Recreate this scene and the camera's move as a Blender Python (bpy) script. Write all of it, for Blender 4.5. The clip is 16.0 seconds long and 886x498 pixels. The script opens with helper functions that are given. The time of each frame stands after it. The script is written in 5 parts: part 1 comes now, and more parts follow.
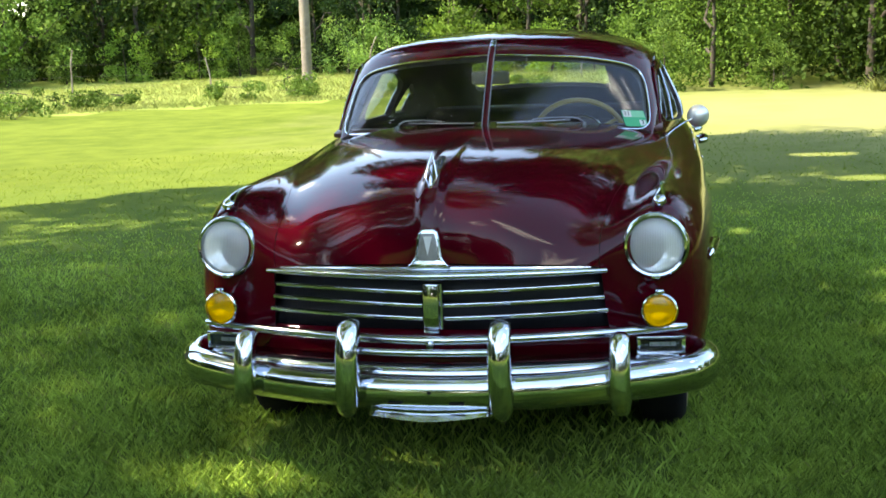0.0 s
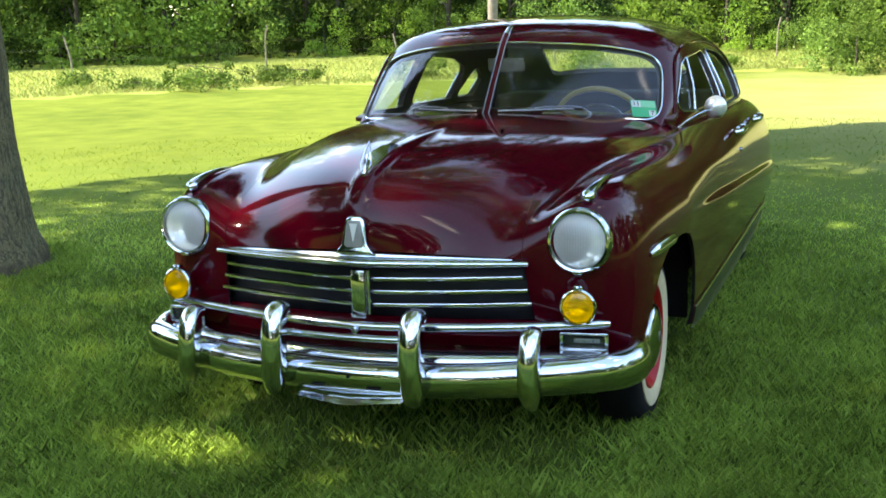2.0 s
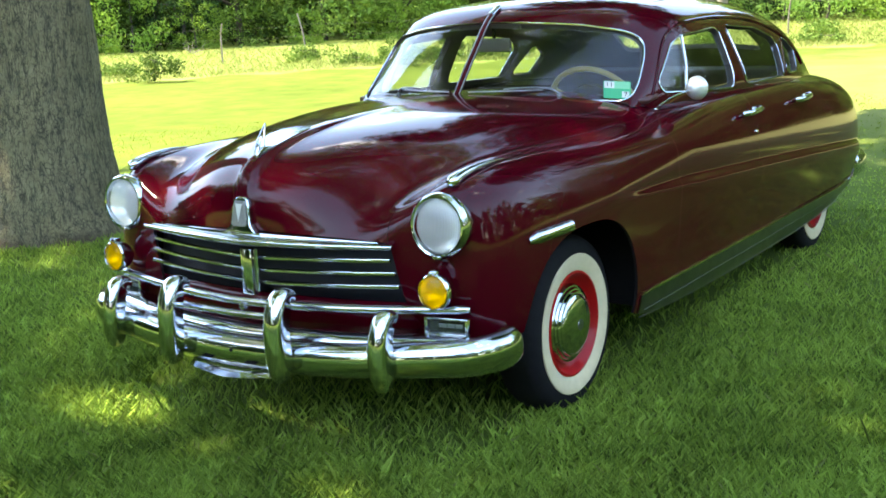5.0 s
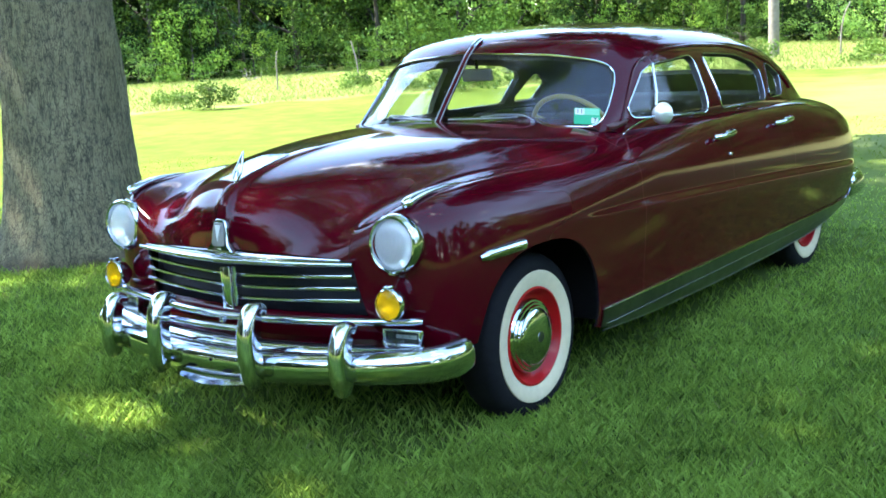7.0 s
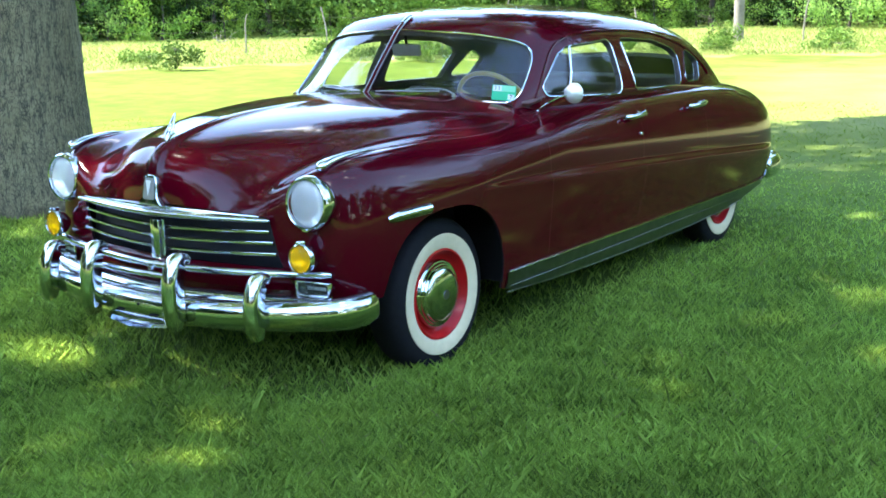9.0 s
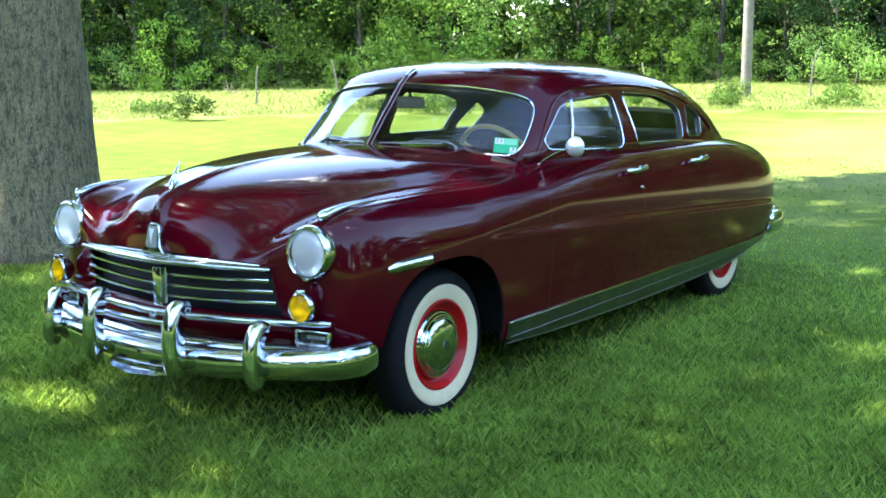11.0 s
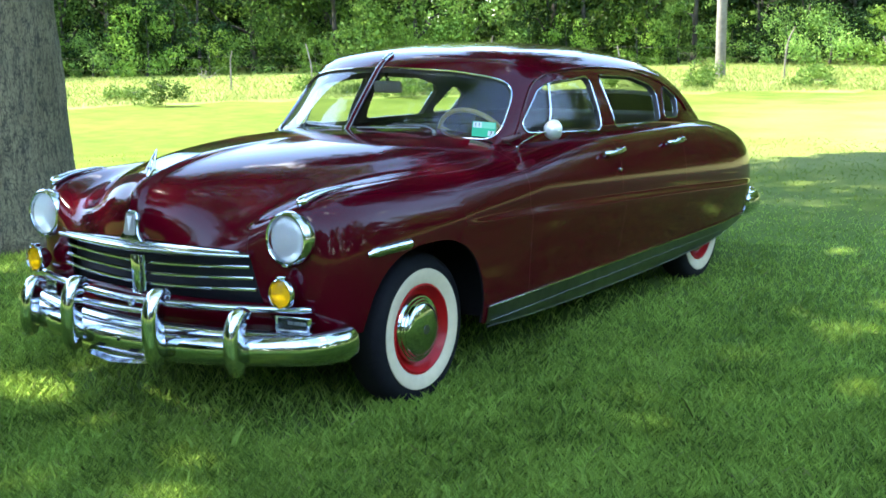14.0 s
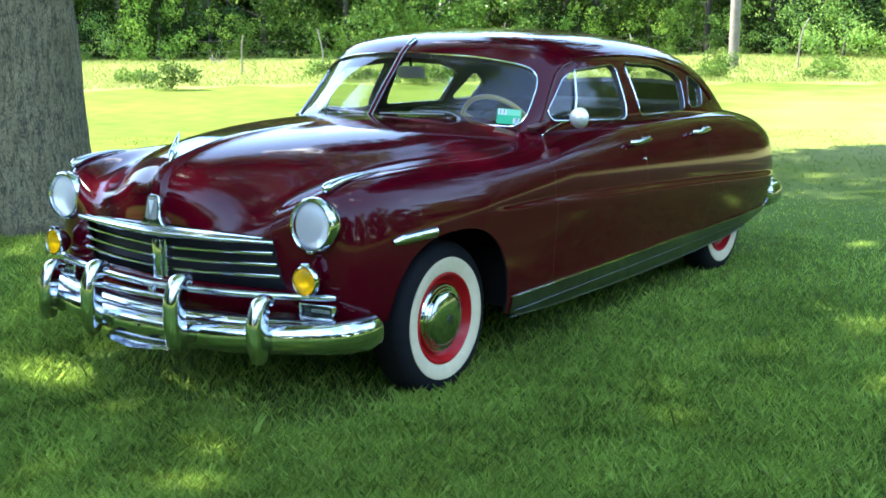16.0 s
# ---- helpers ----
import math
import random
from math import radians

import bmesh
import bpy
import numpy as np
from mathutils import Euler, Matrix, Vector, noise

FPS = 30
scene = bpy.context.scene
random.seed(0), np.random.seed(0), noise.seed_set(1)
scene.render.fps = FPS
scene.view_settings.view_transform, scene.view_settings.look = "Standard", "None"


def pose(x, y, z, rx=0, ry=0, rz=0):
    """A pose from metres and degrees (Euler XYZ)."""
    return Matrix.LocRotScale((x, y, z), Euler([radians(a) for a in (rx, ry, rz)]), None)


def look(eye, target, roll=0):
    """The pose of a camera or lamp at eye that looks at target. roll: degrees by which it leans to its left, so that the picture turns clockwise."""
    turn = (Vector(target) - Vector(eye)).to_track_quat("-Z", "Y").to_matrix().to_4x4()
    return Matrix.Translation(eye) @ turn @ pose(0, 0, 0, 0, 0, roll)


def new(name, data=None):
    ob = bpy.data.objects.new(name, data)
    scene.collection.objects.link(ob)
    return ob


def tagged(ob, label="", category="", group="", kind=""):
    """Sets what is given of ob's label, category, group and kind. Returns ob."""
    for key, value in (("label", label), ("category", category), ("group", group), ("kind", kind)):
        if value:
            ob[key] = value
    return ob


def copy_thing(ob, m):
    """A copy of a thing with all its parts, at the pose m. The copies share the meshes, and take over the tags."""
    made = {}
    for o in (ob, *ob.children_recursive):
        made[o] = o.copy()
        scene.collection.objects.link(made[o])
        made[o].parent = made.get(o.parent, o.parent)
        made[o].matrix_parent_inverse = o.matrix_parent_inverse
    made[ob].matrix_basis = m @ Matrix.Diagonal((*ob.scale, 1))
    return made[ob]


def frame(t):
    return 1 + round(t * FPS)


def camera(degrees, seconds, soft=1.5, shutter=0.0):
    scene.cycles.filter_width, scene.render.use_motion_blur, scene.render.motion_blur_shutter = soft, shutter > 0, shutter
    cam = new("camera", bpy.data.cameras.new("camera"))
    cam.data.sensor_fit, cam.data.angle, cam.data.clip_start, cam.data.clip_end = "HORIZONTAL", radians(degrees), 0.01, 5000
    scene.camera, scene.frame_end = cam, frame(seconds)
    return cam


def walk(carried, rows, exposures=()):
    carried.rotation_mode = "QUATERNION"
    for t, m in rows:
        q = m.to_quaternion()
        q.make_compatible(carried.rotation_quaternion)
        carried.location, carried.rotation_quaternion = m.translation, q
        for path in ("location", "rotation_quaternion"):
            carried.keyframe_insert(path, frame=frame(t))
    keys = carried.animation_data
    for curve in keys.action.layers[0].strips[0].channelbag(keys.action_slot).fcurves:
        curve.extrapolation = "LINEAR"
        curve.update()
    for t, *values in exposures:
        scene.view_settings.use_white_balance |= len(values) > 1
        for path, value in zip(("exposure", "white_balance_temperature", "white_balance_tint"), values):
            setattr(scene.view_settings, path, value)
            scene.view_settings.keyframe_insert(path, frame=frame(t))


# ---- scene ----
cam = camera(41.3, 16.0, soft=1.7)
PATH = [
    (0, (0.726, -4.44, 1.461), (0.37, -2.502, 1.116), -2.0),
    (0.5, (0.913, -4.294, 1.455), (0.434, -2.378, 1.138), -0.4),
    (1, (1.126, -4.287, 1.468), (0.545, -2.404, 1.13), -1.6),
    (1.5, (1.42, -4.326, 1.489), (0.763, -2.478, 1.094), -0.3),
    (2, (1.628, -4.238, 1.48), (0.93, -2.401, 1.107), -1.6),
    (2.5, (1.829, -4.072, 1.471), (1.104, -2.251, 1.075), -0.2),
    (3, (2.071, -4.03, 1.466), (1.181, -2.283, 1.068), -2.9),
    (3.5, (2.357, -4.015, 1.495), (1.321, -2.36, 1.065), -1.9),
    (4, (2.518, -3.899, 1.466), (1.452, -2.252, 1.077), -2.3),
    (4.5, (2.64, -3.72, 1.479), (1.562, -2.081, 1.091), -1.8),
    (4.7, (2.692, -3.697, 1.474), (1.614, -2.061, 1.07), -2.3),
    (6.8, (3.253, -3.722, 1.525), (2.072, -2.152, 1.152), -3.1),
    (7, (3.268, -3.743, 1.5), (2.085, -2.171, 1.141), -3.4),
    (7.5, (3.352, -3.828, 1.495), (2.27, -2.193, 1.098), -2.1),
    (8, (3.425, -3.916, 1.516), (2.44, -2.236, 1.063), -1.6),
    (8.5, (3.537, -3.931, 1.52), (2.493, -2.278, 1.099), -1.8),
    (9, (3.687, -3.92, 1.53), (2.55, -2.326, 1.12), -1.0),
    (9.5, (3.733, -3.902, 1.531), (2.572, -2.315, 1.166), -0.7),
    (11.8, (3.734, -3.963, 1.533), (2.589, -2.354, 1.215), -0.8),
    (12, (3.745, -3.971, 1.533), (2.609, -2.358, 1.207), -0.8),
    (12.5, (3.746, -3.969, 1.529), (2.606, -2.36, 1.195), -0.9),
    (13, (3.736, -3.946, 1.532), (2.602, -2.334, 1.191), -1.0),
    (13.5, (3.735, -3.942, 1.533), (2.602, -2.331, 1.183), -1.0),
    (14, (3.723, -3.932, 1.534), (2.601, -2.314, 1.183), -0.9),
    (14.5, (3.705, -3.918, 1.53), (2.591, -2.294, 1.176), -0.8),
    (15, (3.671, -3.903, 1.527), (2.562, -2.279, 1.162), -0.9),
    (15.5, (3.66, -3.92, 1.53), (2.55, -2.298, 1.161), -0.5),
    (16, (3.618, -3.916, 1.526), (2.489, -2.308, 1.154), -0.2),
]
walk(cam, [(t, look(eye, target, roll)) for t, eye, target, roll in PATH], exposures=[(0.0, 2.02, 7900.0, 10.0), (4.5, 2.50, 7900.0, 10.0), (7.0, 2.75, 6450.0, 9.0), (9.5, 2.77, 6450.0, 9.0), (12.0, 2.62, 6500.0, 9.0), (16.0, 2.62, 6500.0, 9.0)])

# ---- light ----
SUN_EL, SUN_AZ = 54.0, 249.0          # azimuth: compass way to the sun, from +y towards +x
world = bpy.data.worlds.new("sky")
scene.world = world
world.use_nodes = True
wn = world.node_tree
sky = wn.nodes.new("ShaderNodeTexSky")
sky.sky_type, sky.sun_disc = "NISHITA", False
sky.sun_elevation, sky.sun_rotation = radians(SUN_EL), radians(SUN_AZ)
sky.air_density, sky.dust_density, sky.ozone_density = 1.0, 0.3, 1.6
# scattered white clouds over the whole sky
way, drift, cover, clouds = wn.nodes.new("ShaderNodeTexCoord"), wn.nodes.new("ShaderNodeTexNoise"), wn.nodes.new("ShaderNodeMapRange"), wn.nodes.new("ShaderNodeMix")
drift.inputs["Scale"].default_value, drift.inputs["Detail"].default_value, drift.inputs["Roughness"].default_value = 3.2, 7, 0.58
wn.links.new(way.outputs["Generated"], drift.inputs["Vector"])
cover.inputs[1].default_value, cover.inputs[2].default_value = 0.60, 0.70
wn.links.new(drift.outputs[0], cover.inputs[0])
clouds.data_type = "RGBA"
clouds.inputs[7].default_value = (13.0, 13.2, 13.6, 1)
wn.links.new(cover.outputs[0], clouds.inputs[0])
wn.links.new(sky.outputs[0], clouds.inputs[6])
wn.links.new(clouds.outputs[2], wn.nodes["Background"].inputs[0])
wn.nodes["Background"].inputs[1].default_value = 0.24
sun_data = bpy.data.lights.new("sun", "SUN")
sun_data.energy, sun_data.angle, sun_data.color = 5.0, radians(0.6), (1.0, 0.95, 0.86)
sun = new("sun", sun_data)
TO_SUN = Vector((math.sin(radians(SUN_AZ)) * math.cos(radians(SUN_EL)), math.cos(radians(SUN_AZ)) * math.cos(radians(SUN_EL)), math.sin(radians(SUN_EL))))
sun.matrix_world = look(TO_SUN * 60, (0, 0, 0))


# ---- materials ----
def material(name, color, rough=0.5, metal=0.0, vary=0.0, scale=20.0, bump=0.0, bump_scale=200.0, second=None, coat=0.0, random_hue=0.0, **more):
    """A principled material with noise in its colour at two scales and a fine relief."""
    mat = bpy.data.materials.new(name)
    mat.use_nodes = True
    nt = mat.node_tree
    n, link = nt.nodes, nt.links.new
    b = n["Principled BSDF"]
    b.inputs["Base Color"].default_value = (*color, 1)
    b.inputs["Roughness"].default_value, b.inputs["Metallic"].default_value = rough, metal
    b.inputs["Coat Weight"].default_value, b.inputs["Coat Roughness"].default_value = coat, 0.02
    for key, value in more.items():
        b.inputs[key.replace("_", " ")].default_value = value
    tex = n.new("ShaderNodeTexCoord")
    if vary or second:
        fine, broad = n.new("ShaderNodeTexNoise"), n.new("ShaderNodeTexNoise")
        fine.inputs["Scale"].default_value, broad.inputs["Scale"].default_value = scale, scale / 7
        fine.inputs["Detail"].default_value = broad.inputs["Detail"].default_value = 5
        mean = n.new("ShaderNodeMath")
        mean.operation = "ADD"
        for k, t in enumerate((fine, broad)):
            link(tex.outputs["Object"], t.inputs["Vector"])
            link(t.outputs[0], mean.inputs[k])
        ramp = n.new("ShaderNodeMapRange")
        ramp.inputs[1].default_value, ramp.inputs[2].default_value = 0.7, 1.3
        link(mean.outputs[0], ramp.inputs[0])
        mix = n.new("ShaderNodeMix")
        mix.data_type = "RGBA"
        other = second or [c * (1 - vary) for c in color]
        mix.inputs[6].default_value, mix.inputs[7].default_value = (*other, 1), (*[min(1, c * (1 + vary)) for c in color], 1)
        link(ramp.outputs[0], mix.inputs[0])
        out = mix.outputs[2]
        if random_hue:
            info, hsv, mr = n.new("ShaderNodeObjectInfo"), n.new("ShaderNodeHueSaturation"), n.new("ShaderNodeMapRange")
            mr.inputs[3].default_value, mr.inputs[4].default_value = 1 - random_hue, 1 + random_hue
            link(info.outputs["Random"], mr.inputs[0])
            link(mr.outputs[0], hsv.inputs["Value"])
            link(out, hsv.inputs["Color"])
            out = hsv.outputs[0]
        link(out, b.inputs["Base Color"])
    if bump:
        rel, bp = n.new("ShaderNodeTexNoise"), n.new("ShaderNodeBump")
        rel.inputs["Scale"].default_value, rel.inputs["Detail"].default_value = bump_scale, 4
        bp.inputs["Strength"].default_value, bp.inputs["Distance"].default_value = bump, 0.01
        link(tex.outputs["Object"], rel.inputs["Vector"])
        link(rel.outputs[0], bp.inputs["Height"])
        link(bp.outputs[0], b.inputs["Normal"])
    return mat


def leafy(name, dark, light, rough=0.6, through_light=0.35, own=0.35, patch_scale=0.45, mottle=0.6):
    """Leaves and blades: colour by island, light passing through."""
    mat = bpy.data.materials.new(name)
    mat.use_nodes = True
    nt = mat.node_tree
    n, link = nt.nodes, nt.links.new
    b = n["Principled BSDF"]
    b.inputs["Roughness"].default_value, b.inputs["Specular IOR Level"].default_value = rough, 0.08
    geo, mix = n.new("ShaderNodeNewGeometry"), n.new("ShaderNodeMix")
    mix.data_type = "RGBA"
    mix.inputs[6].default_value, mix.inputs[7].default_value = (*dark, 1), (*light, 1)
    tex, patch, add, rng = n.new("ShaderNodeTexCoord"), n.new("ShaderNodeTexNoise"), n.new("ShaderNodeMath"), n.new("ShaderNodeMapRange")
    patch.inputs["Scale"].default_value = patch_scale
    patch.inputs["Detail"].default_value = 4
    link(tex.outputs["Object"], patch.inputs["Vector"])
    add.operation, add.inputs[1].default_value = "MULTIPLY_ADD", own
    link(geo.outputs["Random Per Island"], add.inputs[0])
    link(patch.outputs[0], add.inputs[2])
    rng.inputs[1].default_value, rng.inputs[2].default_value = 0.40, 0.62 + own * .7
    speck, both = n.new("ShaderNodeTexNoise"), n.new("ShaderNodeMath")
    speck.inputs["Scale"].default_value, speck.inputs["Detail"].default_value = 7.0, 5
    link(tex.outputs["Object"], speck.inputs["Vector"])
    both.operation, both.inputs[1].default_value = "MULTIPLY_ADD", mottle
    link(speck.outputs[0], both.inputs[0])
    link(add.outputs[0], both.inputs[2])
    rng.inputs[1].default_value += mottle * .35
    rng.inputs[2].default_value += mottle * .65
    link(both.outputs[0], rng.inputs[0])
    link(rng.outputs[0], mix.inputs[0])
    info, hsv, mr = n.new("ShaderNodeObjectInfo"), n.new("ShaderNodeHueSaturation"), n.new("ShaderNodeMapRange")
    mr.inputs[3].default_value, mr.inputs[4].default_value = 0.75, 1.3
    link(info.outputs["Random"], mr.inputs[0])
    link(mr.outputs[0], hsv.inputs["Value"])
    link(mix.outputs[2], hsv.inputs["Color"])
    link(hsv.outputs[0], b.inputs["Base Color"])
    tr, ms = n.new("ShaderNodeBsdfTranslucent"), n.new("ShaderNodeMixShader")
    link(hsv.outputs[0], tr.inputs["Color"])
    ms.inputs[0].default_value = through_light
    link(b.outputs[0], ms.inputs[1])
    link(tr.outputs[0], ms.inputs[2])
    link(ms.outputs[0], n["Material Output"].inputs[0])
    return mat


PAINT = material("maroon_paint", (0.047, 0.0003, 0.0040), rough=0.5, vary=0.06, scale=3, coat=1.0, Specular_IOR_Level=0.0, Coat_IOR=1.335, Coat_Roughness=0.075)
CHROME = material("chrome", (0.5625, 0.5988, 0.626), rough=0.085, metal=1.0, vary=0.05, scale=25, bump=0.006, bump_scale=60)
STAINLESS = material("stainless_sill", (0.20, 0.21, 0.21), rough=0.3, metal=1.0, vary=0.2, scale=14)
RUBBER = material("tyre_rubber", (0.00639, 0.00639, 0.00781), rough=0.8, vary=0.25, scale=40, bump=0.1, bump_scale=300, Specular_IOR_Level=0.2)
WHITEWALL = material("whitewall", (0.62, 0.535, 0.345), rough=0.65, vary=0.07, scale=30, Specular_IOR_Level=0.15)
RIM_RED = material("rim_red_enamel", (0.34, 0.006, 0.007), rough=0.38, vary=0.08, scale=12, coat=0.15, Specular_IOR_Level=0.2)
BLACK = material("black_underbody", (0.00426, 0.00426, 0.00497), rough=0.85, vary=0.3, scale=20, bump=0.1, Specular_IOR_Level=0.2)
HEADLINER = material("headliner_cloth", (0.071, 0.06035, 0.05325), rough=0.95, vary=0.12, scale=30, bump=0.15, bump_scale=500)
SEAT = material("seat_cloth", (0.0852, 0.06035, 0.05325), rough=0.95, vary=0.2, scale=25, bump=0.2, bump_scale=400)
IVORY = material("ivory_plastic", (0.355, 0.2556, 0.071), rough=0.3, vary=0.06, scale=12)
DULL_STEEL = material("dull_steel", (0.30, 0.30, 0.31), rough=0.35, metal=0.8, vary=0.15, scale=40)
MIRROR_BACK = material("dull_chrome", (0.792, 0.792, 0.774), rough=0.3, metal=0.6, vary=0.08, scale=40)


def bark():
    """Grey-brown bark: small plates drawn out up the trunk, fine cracks, moss and lichen stains."""
    mat = material("bark", (0.42, 0.365, 0.200), rough=0.95, second=(0.25, 0.217, 0.116), scale=40)
    n, link = mat.node_tree.nodes, mat.node_tree.links.new
    b = n["Principled BSDF"]
    tex, mp, bend, push = n.new("ShaderNodeTexCoord"), n.new("ShaderNodeMapping"), n.new("ShaderNodeTexNoise"), n.new("ShaderNodeMix")
    mp.inputs["Scale"].default_value = (1, 1, .26)
    link(tex.outputs["Object"], mp.inputs[0])
    bend.inputs["Scale"].default_value, bend.inputs["Detail"].default_value = 14, 4
    link(mp.outputs[0], bend.inputs["Vector"])
    push.data_type, push.inputs[0].default_value = "VECTOR", .07
    link(mp.outputs[0], push.inputs[4])
    link(bend.outputs["Color"], push.inputs[5])
    plate, ridge, fine, add, add2, bp = n.new("ShaderNodeTexVoronoi"), n.new("ShaderNodeTexNoise"), n.new("ShaderNodeTexNoise"), n.new("ShaderNodeMath"), n.new("ShaderNodeMath"), n.new("ShaderNodeBump")
    plate.feature = "DISTANCE_TO_EDGE"
    plate.inputs["Scale"].default_value = 80
    link(push.outputs[1], plate.inputs["Vector"])
    ridge.inputs["Scale"].default_value, ridge.inputs["Detail"].default_value, ridge.inputs["Roughness"].default_value = 30, 8, .68
    link(mp.outputs[0], ridge.inputs["Vector"])
    fine.inputs["Scale"].default_value, fine.inputs["Detail"].default_value = 170, 4
    link(tex.outputs["Object"], fine.inputs["Vector"])
    edge = n.new("ShaderNodeMapRange")
    edge.inputs[1].default_value, edge.inputs[2].default_value = 0.0, .16
    link(plate.outputs["Distance"], edge.inputs[0])
    add.operation, add.inputs[1].default_value = "MULTIPLY_ADD", .20
    link(edge.outputs[0], add.inputs[0])
    link(ridge.outputs[0], add.inputs[2])
    add2.operation, add2.inputs[1].default_value = "MULTIPLY_ADD", .3
    link(fine.outputs[0], add2.inputs[0])
    link(add.outputs[0], add2.inputs[2])
    link(add2.outputs[0], bp.inputs["Height"])
    bp.inputs["Strength"].default_value, bp.inputs["Distance"].default_value = 1.0, .055
    link(bp.outputs[0], b.inputs["Normal"])
    old = b.inputs["Base Color"].links[0].from_socket
    crack, mix, moss, mossy, mix2 = n.new("ShaderNodeMapRange"), n.new("ShaderNodeMix"), n.new("ShaderNodeTexNoise"), n.new("ShaderNodeMapRange"), n.new("ShaderNodeMix")
    crack.inputs[1].default_value, crack.inputs[2].default_value = .50, .70
    link(add.outputs[0], crack.inputs[0])
    mix.data_type = mix2.data_type = "RGBA"
    mix.inputs[6].default_value = (0.100, 0.090, 0.056, 1)
    link(crack.outputs[0], mix.inputs[0])
    link(old, mix.inputs[7])
    moss.inputs["Scale"].default_value, moss.inputs["Detail"].default_value, moss.inputs["Roughness"].default_value = 5, 8, .7
    link(tex.outputs["Object"], moss.inputs["Vector"])
    mossy.inputs[1].default_value, mossy.inputs[2].default_value, mossy.inputs[4].default_value = .54, .70, .45
    link(moss.outputs[0], mossy.inputs[0])
    link(mossy.outputs[0], mix2.inputs[0])
    link(mix.outputs[2], mix2.inputs[6])
    mix2.inputs[7].default_value = (0.27, 0.275, 0.155, 1)
    # bare brown wood at the foot
    sep, low, mix3 = n.new("ShaderNodeSeparateXYZ"), n.new("ShaderNodeMath"), n.new("ShaderNodeMix")
    link(tex.outputs["Object"], sep.inputs[0])
    low.operation, low.inputs[1].default_value = "MULTIPLY_ADD", -.45
    link(moss.outputs[0], low.inputs[0])
    link(sep.outputs[2], low.inputs[2])
    foot = n.new("ShaderNodeMapRange")
    foot.inputs[1].default_value, foot.inputs[2].default_value, foot.inputs[3].default_value, foot.inputs[4].default_value = -.20, -.12, .8, 0
    link(low.outputs[0], foot.inputs[0])
    mix3.data_type = "RGBA"
    link(foot.outputs[0], mix3.inputs[0])
    link(mix2.outputs[2], mix3.inputs[6])
    mix3.inputs[7].default_value = (0.10, 0.072, 0.046, 1)
    link(mix3.outputs[2], b.inputs["Base Color"])
    return mat


def lawn_ground():
    """Mown lawn seen from afar, and the dark thatch that lies between the blades where blades stand."""
    mat = material("lawn_ground", (0.106, 0.138, 0.022), rough=0.95, second=(0.056, 0.084, 0.012), scale=2.2, bump=0.6, bump_scale=45, Specular_IOR_Level=0.04)
    n, link = mat.node_tree.nodes, mat.node_tree.links.new
    b = n["Principled BSDF"]
    tex, away, far, wob, add, mix, thatch = n.new("ShaderNodeTexCoord"), n.new("ShaderNodeVectorMath"), n.new("ShaderNodeMapRange"), n.new("ShaderNodeTexNoise"), n.new("ShaderNodeMath"), n.new("ShaderNodeMix"), n.new("ShaderNodeMix")
    away.operation = "DISTANCE"
    away.inputs[1].default_value = (1.8, -0.6, 0)
    link(tex.outputs["Object"], away.inputs[0])
    wob.inputs["Scale"].default_value, wob.inputs["Detail"].default_value = 0.8, 5
    link(tex.outputs["Object"], wob.inputs["Vector"])
    add.operation, add.inputs[1].default_value = "MULTIPLY_ADD", 6.0
    link(wob.outputs[0], add.inputs[0])
    link(away.outputs["Value"], add.inputs[2])
    far.inputs[1].default_value, far.inputs[2].default_value = 8.0, 16.0
    link(add.outputs[0], far.inputs[0])
    old = b.inputs["Base Color"].links[0].from_socket
    fine = n.new("ShaderNodeTexNoise")
    fine.inputs["Scale"].default_value, fine.inputs["Detail"].default_value, fine.inputs["Roughness"].default_value = 60, 8, .75
    link(tex.outputs["Object"], fine.inputs["Vector"])
    thatch.data_type = mix.data_type = "RGBA"
    thatch.inputs[6].default_value, thatch.inputs[7].default_value = (0.028, 0.054, 0.009, 1), (0.138, 0.205, 0.040, 1)
    link(fine.outputs[0], thatch.inputs[0])
    link(far.outputs[0], mix.inputs[0])
    link(thatch.outputs[2], mix.inputs[6])
    link(old, mix.inputs[7])
    # a paler stretch of lawn towards the thicket
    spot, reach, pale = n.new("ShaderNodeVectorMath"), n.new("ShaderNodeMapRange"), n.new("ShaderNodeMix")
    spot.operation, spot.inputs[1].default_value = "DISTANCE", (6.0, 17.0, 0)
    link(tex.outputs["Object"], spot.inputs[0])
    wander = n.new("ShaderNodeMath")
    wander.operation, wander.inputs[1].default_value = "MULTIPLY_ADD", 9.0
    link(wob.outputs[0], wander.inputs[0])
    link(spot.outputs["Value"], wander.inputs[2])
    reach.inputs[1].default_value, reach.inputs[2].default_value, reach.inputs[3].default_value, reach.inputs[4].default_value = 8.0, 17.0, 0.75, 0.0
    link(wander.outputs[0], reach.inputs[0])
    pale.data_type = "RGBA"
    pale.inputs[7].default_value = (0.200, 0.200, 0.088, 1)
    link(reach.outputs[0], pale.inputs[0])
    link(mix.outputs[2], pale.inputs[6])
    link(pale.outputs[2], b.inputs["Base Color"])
    return mat


